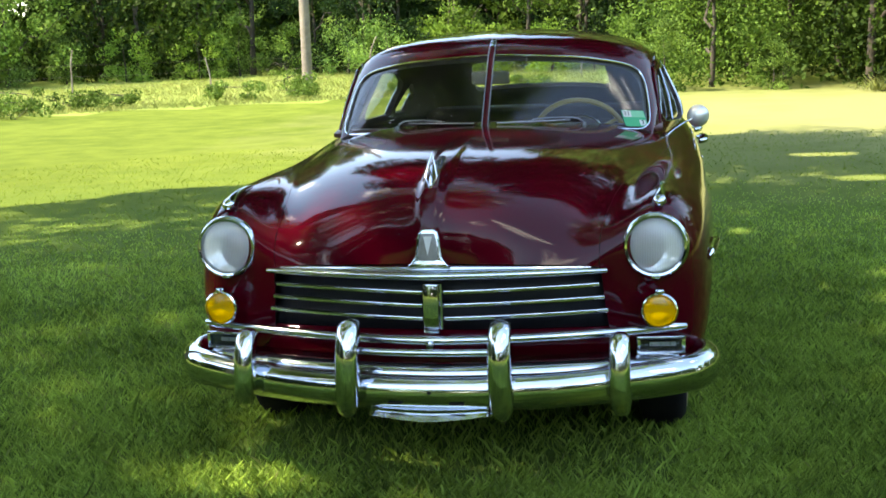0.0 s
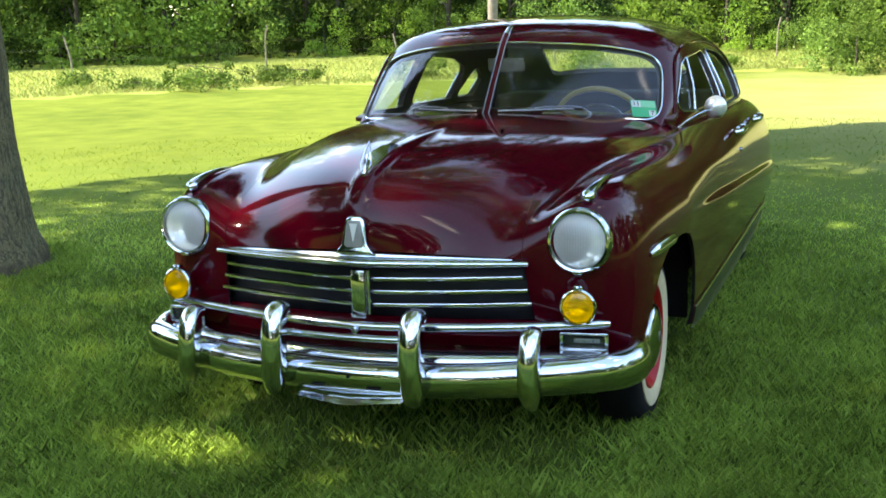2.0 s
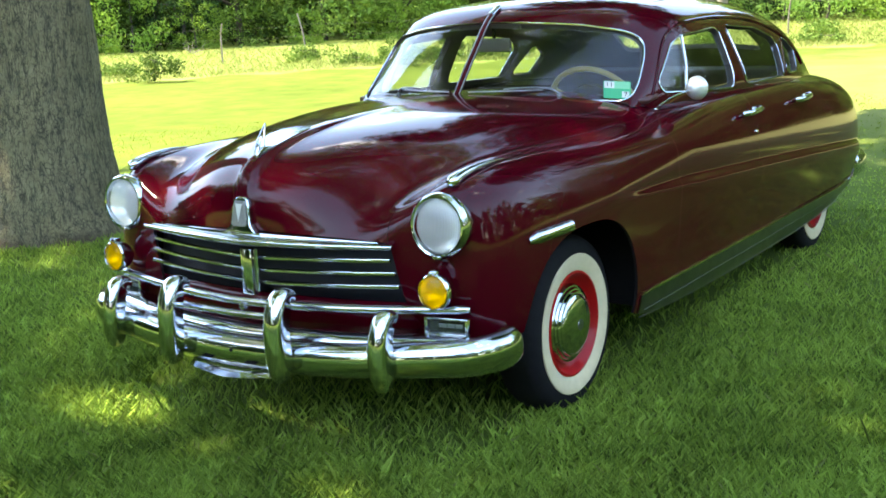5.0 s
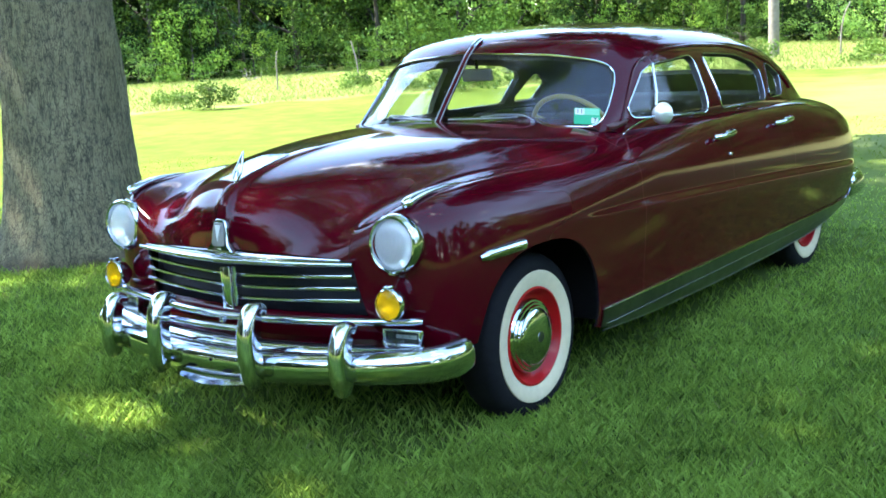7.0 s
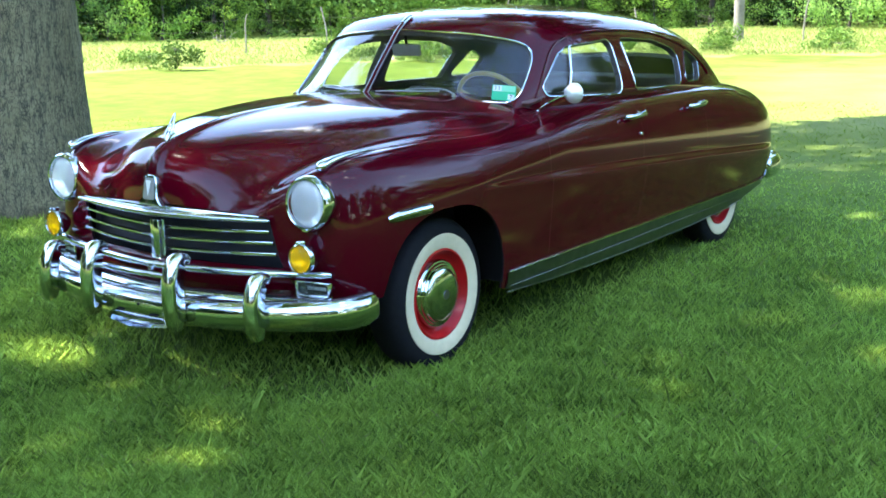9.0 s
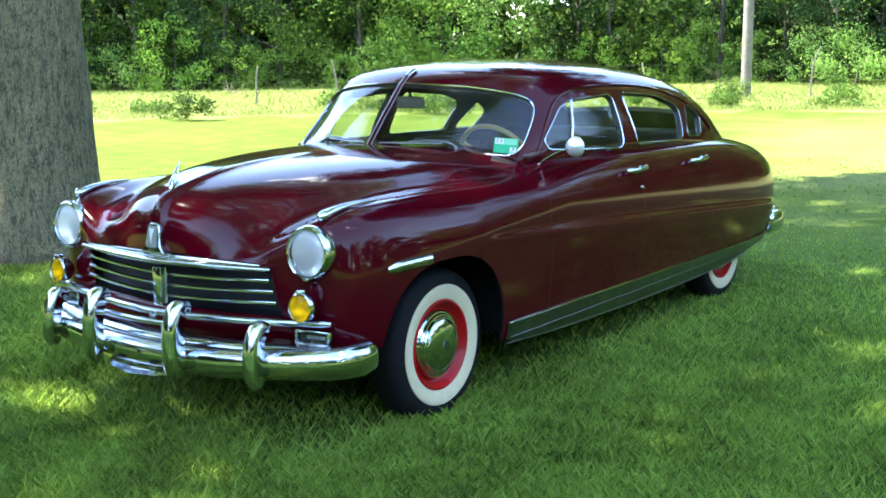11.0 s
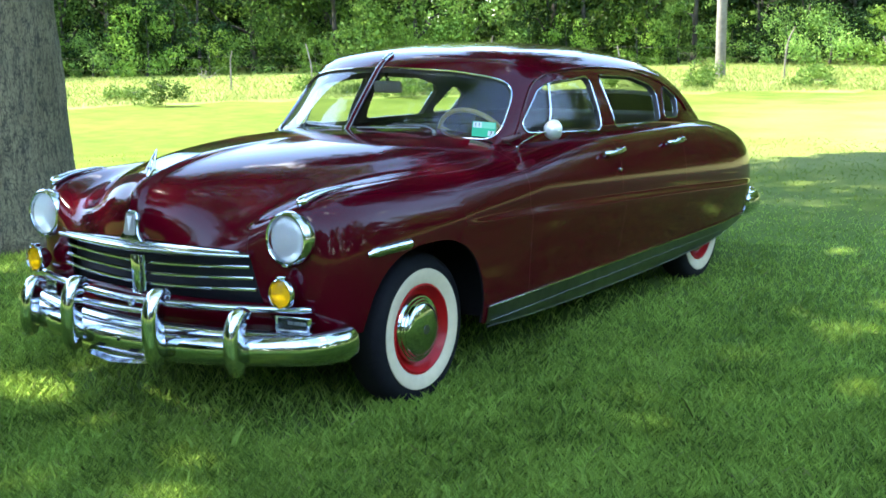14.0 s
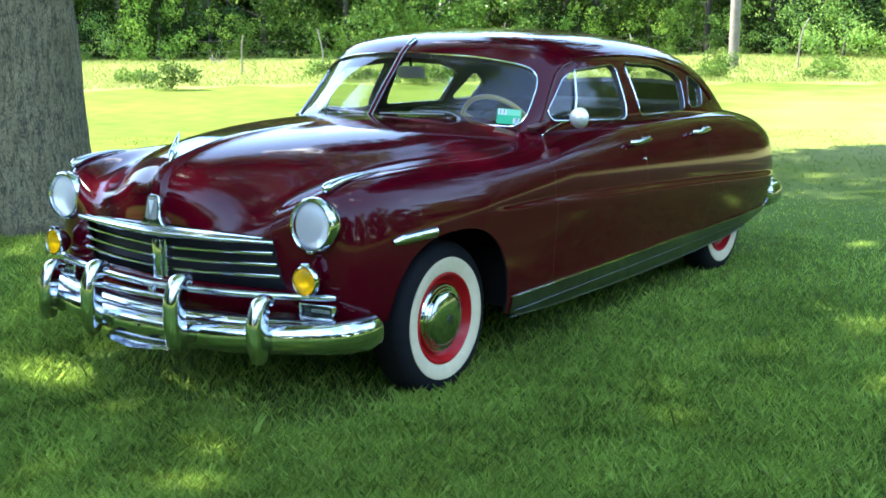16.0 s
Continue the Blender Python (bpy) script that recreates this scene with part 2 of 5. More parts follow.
BARK = bark()
WOOD_BARK = material("dark_bark", (0.071, 0.06035, 0.0426), rough=0.95, second=(0.0355, 0.02982, 0.0213), scale=9, bump=0.4, bump_scale=30)
POLE_WOOD = material("weathered_pole", (0.2343, 0.2059, 0.1704), rough=0.9, second=(0.142, 0.1207, 0.0994), scale=8, bump=0.4, bump_scale=60)
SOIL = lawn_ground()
MEADOW_SOIL = material("meadow_floor", (0.188, 0.230, 0.060), rough=0.95, second=(0.138, 0.190, 0.038), scale=1.6, bump=0.5, bump_scale=30, Specular_IOR_Level=0.04)
GRASS = leafy("lawn_blades", (0.044, 0.094, 0.012), (0.365, 0.520, 0.098), through_light=0.45, own=0.6, patch_scale=1.5)
MEADOW = leafy("meadow_grass", (0.212, 0.268, 0.072), (0.335, 0.362, 0.130), through_light=0.45, own=0.25, mottle=0.2)
LEAF = leafy("woodland_leaves", (0.03871, 0.09184, 0.01532), (0.3145, 0.448, 0.08938), through_light=0.42)
# dark leaves: the shade inside wood and thicket is put into their colour
LEAF_SHADED = leafy("shaded_leaves", (0.008, 0.022, 0.004), (0.060, 0.105, 0.016))
LEAF_LIGHT = leafy("young_leaves", (0.070, 0.15, 0.020), (0.23, 0.36, 0.060), through_light=0.42)
BLACK_GLOSS = material("grille_black", (0.016, 0.017, 0.020), rough=0.35, vary=0.2, scale=30, Specular_IOR_Level=0.2)
ALUMINIUM = material("lamp_reflector", (0.92, 0.93, 0.92), rough=0.12, metal=0.6, vary=0.04, scale=40)
STICKER = material("green_sticker", (0.0213, 0.355, 0.1562), rough=0.6, vary=0.03, scale=60)
STICKER_LIGHT = material("pale_sticker", (0.1775, 0.5112, 0.284), rough=0.6, vary=0.03, scale=60)
INK = material("black_ink", (0.01, 0.01, 0.01), rough=0.7, vary=0.05, scale=60)
WHITE = material("white_print", (0.5325, 0.5538, 0.5112), rough=0.6, vary=0.03, scale=60)


def glass(name, tint=(0.9, 0.95, 0.93), clear=0.93):
    mat = bpy.data.materials.new(name)
    mat.use_nodes = True
    n, link = mat.node_tree.nodes, mat.node_tree.links.new
    n.remove(n["Principled BSDF"])
    see, shine, ms, fr = n.new("ShaderNodeBsdfTransparent"), n.new("ShaderNodeBsdfGlossy"), n.new("ShaderNodeMixShader"), n.new("ShaderNodeLayerWeight")
    see.inputs[0].default_value = (*[c * clear for c in tint], 1)
    shine.inputs["Roughness"].default_value = 0.015
    fr.inputs[0].default_value = 0.5
    steep, part_of = n.new("ShaderNodeMath"), n.new("ShaderNodeMath")
    steep.operation, steep.inputs[1].default_value = "POWER", 4.5
    part_of.operation, part_of.inputs[1].default_value, part_of.inputs[2].default_value = "MULTIPLY_ADD", 0.92, 0.058
    link(fr.outputs["Facing"], steep.inputs[0])
    link(steep.outputs[0], part_of.inputs[0])
    link(part_of.outputs[0], ms.inputs[0])
    link(see.outputs[0], ms.inputs[1])
    link(shine.outputs[0], ms.inputs[2])
    link(ms.outputs[0], n["Material Output"].inputs[0])
    return mat


GLASS = glass("window_glass")


def lamp_glass(name, color, cloud):
    """Thin pressed glass: part clear, part scattering, glossy in front, with moulded relief."""
    mat = glass(name, color, 0.95)
    n, link = mat.node_tree.nodes, mat.node_tree.links.new
    top = n["Material Output"].inputs[0].links[0].from_node
    clear = top.inputs[1].links[0].from_socket
    soft, ms, tr, both = n.new("ShaderNodeBsdfDiffuse"), n.new("ShaderNodeMixShader"), n.new("ShaderNodeBsdfTranslucent"), n.new("ShaderNodeMixShader")
    soft.inputs[0].default_value = tr.inputs[0].default_value = (*color, 1)
    both.inputs[0].default_value = 0.12
    link(soft.outputs[0], both.inputs[1])
    link(tr.outputs[0], both.inputs[2])
    link(clear, ms.inputs[1])
    link(both.outputs[0], ms.inputs[2])
    link(ms.outputs[0], top.inputs[1])
    tex, wave, bp = n.new("ShaderNodeTexCoord"), n.new("ShaderNodeTexWave"), n.new("ShaderNodeBump")
    wave.inputs["Scale"].default_value, wave.inputs["Distortion"].default_value = 60, 2.0
    bp.inputs["Strength"].default_value, bp.inputs["Distance"].default_value = 0.18, 0.004
    link(tex.outputs["Object"], wave.inputs["Vector"])
    link(wave.outputs["Fac"], bp.inputs["Height"])
    flute = n.new("ShaderNodeMapRange")
    flute.inputs[3].default_value, flute.inputs[4].default_value = cloud * .86, cloud * 1.14
    link(wave.outputs["Fac"], flute.inputs[0])
    link(flute.outputs[0], ms.inputs[0])
    for node in n:
        if node.type in ("BSDF_GLOSSY", "BSDF_DIFFUSE"):
            link(bp.outputs[0], node.inputs["Normal"])
    return mat


LENS = lamp_glass("headlamp_glass", (0.99, 0.99, 0.95), 0.38)
LENS_AMBER = lamp_glass("amber_glass", (1.0, 0.66, 0.015), 0.22)


# ---- mesh helpers ----
def bspline(points, n, closed_start=True):
    """A clamped uniform cubic B-spline through a control row (first axis), at n even parameters."""
    p = np.asarray(points, float)
    p = np.concatenate([2 * p[:1] - p[1:2], p, 2 * p[-1:] - p[-2:-1]])
    m = len(p) - 3
    u = np.linspace(0, m - 1e-9, n)
    k = u.astype(int)
    t = (u - k).reshape(-1, *[1] * (p.ndim - 1))
    return ((1 - t) ** 3 * p[k] + (3 * t**3 - 6 * t**2 + 4) * p[k + 1] + (-3 * t**3 + 3 * t**2 + 3 * t + 1) * p[k + 2] + t**3 * p[k + 3]) / 6


def grid_surface(net, nu, nv):
    """A smooth surface over a net of stations x lines; its last line lies on the middle plane x = 0 and is met by its mirror image."""
    net = np.asarray(net, float)
    mirror = net[:, -3:-1][:, ::-1] * (-1, 1, 1)
    full = np.concatenate([net, mirror], 1)
    rows = bspline(full.transpose(1, 0, 2), nv * 8)            # lines -> dense
    half = rows[: int(np.argmin(np.abs(rows[:, :, 0]).sum(1))) + 1]
    pick = np.linspace(0, len(half) - 1, nv)
    lo = np.floor(pick).astype(int).clip(0, len(half) - 2)
    f = (pick - lo)[:, None, None]
    half = half[lo] * (1 - f) + half[lo + 1] * f
    half[-1, :, 0] = 0
    pts = bspline(half.transpose(1, 0, 2), nu)                 # stations -> dense
    pts[:, -1, 0] = 0
    idx = np.arange(nu * nv).reshape(nu, nv)
    a, b, c, d = idx[:-1, :-1].ravel(), idx[1:, :-1].ravel(), idx[1:, 1:].ravel(), idx[:-1, 1:].ravel()
    return pts.reshape(-1, 3), np.concatenate([np.stack([a, b, c], 1), np.stack([a, c, d], 1)])


def clip(mesh, g):
    """The part of a triangle mesh where g(points) > 0, cut cleanly along g = 0."""
    v, f = mesh
    if not len(f):
        return mesh
    s = g(v)
    s = np.where(np.abs(s) < 1e-6, 1e-6, s)
    pos = s[f] > 0
    n = pos.sum(1)
    keep, extra, verts, made = [f[n == 3]], [], list(v), {}

    def cut(i, j):
        key = (i, j) if i < j else (j, i)
        if key not in made:
            t = s[i] / (s[i] - s[j])
            made[key] = len(verts)
            verts.append(v[i] + t * (v[j] - v[i]))
        return made[key]

    for tri, p, k in zip(f[(n > 0) & (n < 3)], pos[(n > 0) & (n < 3)], n[(n > 0) & (n < 3)]):
        r = int(np.argmax(p if k == 1 else ~p))
        a, b, c = (int(tri[(r + q) % 3]) for q in range(3))
        if k == 1:
            extra.append((a, cut(a, b), cut(a, c)))
        else:
            ab, ac = cut(a, b), cut(a, c)
            extra += [(ab, b, c), (ab, c, ac)]
    allf = np.concatenate(keep + ([np.array(extra)] if extra else []))
    used, inv = np.unique(allf, return_inverse=True)
    return np.array(verts)[used], inv.reshape(-1, 3)


def polygon(points, r=0.0):
    """Signed distance in the plane to a polygon, grown by r with round corners (negative inside)."""
    q = np.array(points, float)

    def dist(p):
        d = np.full(len(p), 1e9)
        sgn = np.ones(len(p))
        for a, b in zip(q, np.roll(q, 1, 0)):
            e, w = b - a, p - a
            h = np.clip((w @ e) / (e @ e), 0, 1)[:, None]
            d = np.minimum(d, ((w - e * h) ** 2).sum(1))
            c1, c2, c3 = p[:, 1] >= a[1], p[:, 1] < b[1], e[0] * w[:, 1] > e[1] * w[:, 0]
            sgn = np.where((c1 & c2 & c3) | (~c1 & ~c2 & ~c3), -sgn, sgn)
        return sgn * np.sqrt(d) - r

    return dist


def link_mesh(name, v, f, mat, parent=None, label="", smooth=True):
    me = bpy.data.meshes.new(name)
    me.from_pydata([tuple(p) for p in v], [], [tuple(int(i) for i in q) for q in f])
    for m in mat if isinstance(mat, (list, tuple)) else [mat]:
        me.materials.append(m)
    if smooth:
        me.polygons.foreach_set("use_smooth", [True] * len(me.polygons))
    me.update()
    ob = new(name, me)
    ob.parent = parent
    return tagged(ob, label)


def part(name, bm, mat, parent, label="", smooth=True, angle=None):
    """One mesh object under a thing or a part."""
    me = bpy.data.meshes.new(name)
    bmesh.ops.recalc_face_normals(bm, faces=bm.faces)
    bm.to_mesh(me)
    bm.free()
    for m in mat if isinstance(mat, (list, tuple)) else [mat]:
        me.materials.append(m)
    if smooth:
        me.polygons.foreach_set("use_smooth", [True] * len(me.polygons))
        me.set_sharp_from_angle(angle=radians(angle or 40))
    ob = new(name, me)
    ob.parent = parent
    return tagged(ob, label)


def mirrored(mesh):
    v, f = mesh
    return v * (-1, 1, 1), f[:, ::-1]


def joined(*meshes):
    vs, fs, at = [], [], 0
    for v, f in meshes:
        vs.append(v), fs.append(f + at)
        at += len(v)
    return np.concatenate(vs), np.concatenate(fs)


def lathe(profile, segments=64, axis="x", m=None, flip=1, caps=True):
    """A bmesh turned about an axis from (radius, along) pairs."""
    bm = bmesh.new()
    rings = []
    for r, a in profile:
        ring, a = [], a * flip
        for k in range(segments):
            c, s = math.cos(2 * math.pi * k / segments), math.sin(2 * math.pi * k / segments)
            p = {"x": (a, r * c, r * s), "y": (r * c, a, r * s), "z": (r * c, r * s, a)}[axis]
            ring.append(bm.verts.new(p))
        rings.append(ring)
    for a, b in zip(rings, rings[1:]):
        for k in range(segments):
            bm.faces.new((a[k], a[(k + 1) % segments], b[(k + 1) % segments], b[k]))
    for ring in (rings[0], rings[-1]) if caps else ():
        bm.faces.new(ring)
    bmesh.ops.remove_doubles(bm, verts=bm.verts, dist=1e-5)
    if m:
        bm.transform(m)
    return bm


def tube(points, radius, sides=10, bm=None, flat=1.0, closed=False, taper=None):
    """A round bar along points."""
    bm = bm or bmesh.new()
    pts = [Vector(p) for p in points]
    rings, n = [], len(pts)
    side = None
    for i, p in enumerate(pts):
        a, b = pts[(i - 1) % n if closed else max(i - 1, 0)], pts[(i + 1) % n if closed else min(i + 1, n - 1)]
        way = (b - a).normalized()
        ref = side if side is not None else (Vector((0, 0, 1)) if abs(way.z) < 0.9 else Vector((1, 0, 0))).cross(way)
        side = (ref - way * ref.dot(way)).normalized()
        up = way.cross(side)
        r = radius * (taper(i / max(n - 1, 1)) if taper else 1)
        rings.append([bm.verts.new(p + side * (r * math.cos(2 * math.pi * k / sides)) + up * (r * flat * math.sin(2 * math.pi * k / sides))) for k in range(sides)])
    pairs = list(zip(rings, rings[1:])) + ([(rings[-1], rings[0])] if closed else [])
    for a, b in pairs:
        for k in range(sides):
            bm.faces.new((a[k], a[(k + 1) % sides], b[(k + 1) % sides], b[k]))
    if not closed:
        bm.faces.new(rings[0][::-1]), bm.faces.new(rings[-1])
    return bm


def box(size, m, bevel=0.0, segments=2, bm=None):
    out = bmesh.new()
    bmesh.ops.create_cube(out, size=1, matrix=Matrix.Diagonal((*size, 1)))
    if bevel:
        bmesh.ops.bevel(out, geom=list(out.edges), offset=bevel, segments=segments, affect="EDGES", profile=0.5)
    out.transform(m)
    if bm is None:
        return out
    me = bpy.data.meshes.new("tmp")
    out.to_mesh(me)
    bm.from_mesh(me)
    bpy.data.meshes.remove(me)
    out.free()
    return bm


def spline3(points, n):
    """A smooth curve through points (Catmull-Rom)."""
    p = np.array(points, float)
    p = np.concatenate([2 * p[:1] - p[1:2], p, 2 * p[-1:] - p[-2:-1]])
    u = np.linspace(0, len(p) - 3 - 1e-9, n)
    k = u.astype(int)
    t = (u - k)[:, None]
    a, b, c, d = p[k], p[k + 1], p[k + 2], p[k + 3]
    return 0.5 * (2 * b + (c - a) * t + (2 * a - 5 * b + 4 * c - d) * t**2 + (3 * b - a - 3 * c + d) * t**3)


def thing(name, label, category, at=(0, 0, 0), group=""):
    ob = new(name)
    ob.location = at
    ob.empty_display_size = 0.2
    return tagged(ob, label, category, group)


# ---- car ----
car = thing("car", "glossy maroon vintage four-door sedan with chrome trim parked on the lawn", "car")

# Stations from the grille opening backwards; each row: sill, three lines up the side, crease, three lines over the fender, valley, hood lines, middle.
NOSE = [
    [(.60, -.58, .40), (.585, -.61, .46), (.57, -.64, .55), (.56, -.66, .64), (.555, -.67, .70), (.55, -.68, .73), (.53, -.69, .735), (.48, -.70, .74), (.40, -.715, .745), (.28, -.735, .75), (.15, -.755, .755), (.06, -.768, .76), (0, -.77, .76)],
    [(.70, -.60, .40), (.70, -.625, .47), (.69, -.64, .56), (.675, -.65, .66), (.66, -.655, .74), (.645, -.655, .80), (.62, -.655, .83), (.565, -.655, .825), (.48, -.665, .805), (.34, -.705, .825), (.18, -.745, .86), (.07, -.76, .87), (0, -.775, .87)],
    [(.80, -.575, .40), (.815, -.59, .47), (.82, -.60, .57), (.815, -.61, .68), (.80, -.615, .78), (.775, -.615, .87), (.74, -.60, .925), (.665, -.575, .91), (.57, -.565, .855), (.42, -.61, .88), (.22, -.695, .945), (.08, -.71, .965), (0, -.715, .985)],
    [(.87, -.49, .40), (.885, -.50, .47), (.892, -.50, .57), (.89, -.50, .68), (.88, -.50, .78), (.855, -.49, .88), (.80, -.46, .945), (.72, -.43, .96), (.590, -.42, .886), (.47, -.45, .955), (.25, -.52, 1.012), (.09, -.56, 1.020), (0, -.56, 1.024)],
    [(.905, -.30, .40), (.92, -.30, .47), (.925, -.30, .58), (.925, -.30, .68), (.918, -.30, .78), (.895, -.29, .87), (.84, -.28, .945), (.755, -.26, .975), (.625, -.25, .926), (.51, -.27, 1.002), (.28, -.31, 1.055), (.10, -.34, 1.064), (0, -.34, 1.066)],
]


def station(y, *xz):
    return [(x, y, z) for x, z in xz]


BODY = NOSE + [
    station(.05, (.92, .40), (.94, .47), (.945, .58), (.945, .70), (.94, .79), (.915, .87), (.86, .94), (.78, .978), (.685, .953), (.57, 1.034), (.34, 1.086), (.10, 1.097), (0, 1.099)),
    station(.42, (.915, .243), (.933, .29), (.944, .50), (.951, .73), (.960, .770), (.942, .86), (.885, .93), (.805, .968), (.738, .972), (.64, 1.050), (.40, 1.093), (.12, 1.105), (0, 1.107)),
    station(.82, (.912, .220), (.932, .27), (.944, .50), (.951, .73), (.969, .766), (.953, .86), (.91, .93), (.845, .975), (.785, 1.000), (.68, 1.052), (.42, 1.090), (.12, 1.102), (0, 1.104)),
    station(1.25, (.911, .212), (.931, .26), (.943, .50), (.950, .715), (.973, .752), (.960, .85), (.928, .935), (.878, .992), (.81, 1.033), (.65, 1.075), (.35, 1.09), (.10, 1.09), (0, 1.09)),
    station(1.75, (.911, .208), (.931, .26), (.943, .50), (.950, .695), (.974, .732), (.961, .84), (.938, .93), (.900, 1.0), (.84, 1.045), (.65, 1.08), (.35, 1.09), (.10, 1.09), (0, 1.09)),
    station(2.5, (.906, .213), (.928, .26), (.940, .48), (.947, .656), (.971, .693), (.958, .82), (.938, .92), (.900, .99), (.84, 1.035), (.65, 1.06), (.35, 1.07), (.10, 1.07), (0, 1.07)),
    station(3.05, (.896, .230), (.918, .28), (.930, .46), (.937, .621), (.962, .658), (.950, .79), (.928, .89), (.880, .97), (.82, 1.01), (.65, 1.03), (.35, 1.04), (.10, 1.04), (0, 1.04)),
    station(3.5, (.895, .275), (.918, .325), (.922, .46), (.925, .59), (.947, .627), (.935, .75), (.91, .855), (.85, .93), (.79, .97), (.60, 1.0), (.35, 1.02), (.10, 1.03), (0, 1.03)),
    station(3.85, (.85, .33), (.885, .37), (.90, .46), (.90, .55), (.905, .60), (.90, .715), (.87, .81), (.80, .88), (.73, .91), (.56, .95), (.32, .97), (.10, .98), (0, .98)),
    station(4.14, (.72, .38), (.765, .405), (.79, .47), (.79, .53), (.792, .58), (.78, .68), (.745, .75), (.685, .80), (.61, .83), (.46, .86), (.26, .88), (.09, .89), (0, .89)),
    station(4.30, (.48, .41), (.50, .43), (.52, .48), (.52, .52), (.52, .56), (.51, .63), (.48, .68), (.44, .72), (.40, .74), (.31, .76), (.18, .78), (.06, .78), (0, .78)),
    station(4.34, (.10, .43), (.10, .45), (.10, .49), (.10, .52), (.10, .56), (.10, .60), (.09, .64), (.08, .66), (.07, .68), (.05, .69), (.03, .70), (.01, .70), (0, .70)),
]
shell = grid_surface(BODY, 205, 250)


def raise_spine(mesh):
    """The raised spine from the badge up over the hood."""
    v, f = mesh
    x, y = np.abs(v[:, 0]), v[:, 1]
    fade = np.clip((y + .80) / .08, 0, 1) * np.clip((.25 - y) / .75, 0, 1)
    up = .016 * fade / (1 + (x / (.036 + .012 * np.clip(y + .6, 0, 1))) ** 6) * (y < .3) * (v[:, 2] > .7)
    return v + up[:, None] * np.array([0, -.55, .85]), f


shell = raise_spine(shell)
CREASE = np.array([(.05, .772), (.42, .762), (.82, .749), (1.25, .729), (1.75, .704), (2.5, .661), (3.05, .624), (3.5, .592), (3.85, .57)])


def press_crease(mesh, rows=205):
    """The character line: the bulged upper side turns down to a narrow ledge on the flatter lower side."""
    v, f = mesh
    out = v.reshape(rows, -1, 3).copy()
    step = np.linspace(.17, -.06, 231)
    for row in out:
        y = float(np.median(row[:80, 1]))
        fade = np.clip((y - .22) / .75, 0, 1) * np.clip((3.98 - y) / .3, 0, 1)
        if fade <= 0:
            continue
        t = row[:, 2] - np.interp(y, CREASE[:, 0], CREASE[:, 1]) + .014
        side = (row[:, 0] > .6) & (np.arange(len(row)) < 160) & (t < .25)
        order = np.argsort(t[side])
        t0, x0 = t[side][order], row[side, 0][order]
        base = np.interp(step, t0, x0)
        fall = np.interp(step, (-.060, -.024, -.013, -.007, .006, .012, .024, .050, .085, .12, .17), (-.08, -.07, .30, .85, .85, .40, .0, .004, .05, .10, (base[0] - base[20]) / -.02))
        new_x = base[0] + np.concatenate([[0], np.cumsum((fall[1:] + fall[:-1]) / 2 * .001)])
        low = np.interp(t0, step[::-1], new_x[::-1])
        foot = np.interp(-.30, t0, x0)
        low = np.where(t0 < -.06, np.where(t0 < -.30, x0, foot + (new_x[-1] - foot) * (t0 + .30) / .24), np.where(t0 > .17, x0, low))
        row[side, 0] += (np.interp(t[side], t0, low) - row[side, 0]) * fade
    return out.reshape(-1, 3), f


shell = press_crease(shell)


def roof_side(y, belt=1.04, drop=0.0, wide=1.0, foot=.875):
    """One section of the cabin: foot is its half width at the belt."""
    lean = foot - .77
    return station(y, (foot - .03, belt - .03 - drop * .2), (foot + .004, belt + .03 - drop * .35), (.77 + lean * .46, 1.20 - drop * .75), (.757 * wide, 1.325 - drop * .95), (.715 * wide, 1.39 - drop), (.61 * wide, 1.455 - drop), (.40, 1.502 - drop), (.15, 1.518 - drop), (0, 1.52 - drop))


TOP = [
    [(.70, .80, 1.00), (.715, .84, 1.02), (.71, .86, 1.04), (.68, .86, 1.055), (.62, .83, 1.06), (.50, .77, 1.068), (.34, .70, 1.075), (.15, .64, 1.08), (0, .61, 1.08)],
    [(.74, .92, 1.01), (.745, .98, 1.07), (.735, 1.02, 1.14), (.705, 1.02, 1.18), (.645, .97, 1.20), (.53, .89, 1.21), (.35, .79, 1.215), (.15, .735, 1.22), (0, .72, 1.22)],
    [(.77, 1.03, 1.01), (.780, 1.10, 1.08), (.755, 1.17, 1.21), (.715, 1.19, 1.305), (.655, 1.15, 1.358), (.545, 1.05, 1.388), (.36, .955, 1.402), (.15, .895, 1.408), (0, .885, 1.408)],
    [(.80, 1.20, 1.01), (.815, 1.24, 1.08), (.785, 1.29, 1.21), (.745, 1.31, 1.325), (.69, 1.28, 1.40), (.58, 1.19, 1.447), (.38, 1.11, 1.475), (.15, 1.05, 1.484), (0, 1.04, 1.486)],
    roof_side(1.5, foot=.862), roof_side(2.0, drop=.002, foot=.885), roof_side(2.5, belt=1.02, drop=.036, foot=.868), roof_side(2.9, belt=1.0, drop=.110, foot=.83), roof_side(3.3, belt=.97, drop=.285, wide=.95, foot=.75),
    roof_side(3.7, belt=.88, drop=.50, wide=.80, foot=.63), roof_side(4.0, belt=.75, drop=.68, wide=.55, foot=.44),
]
cabin = grid_surface(TOP, 170, 100)

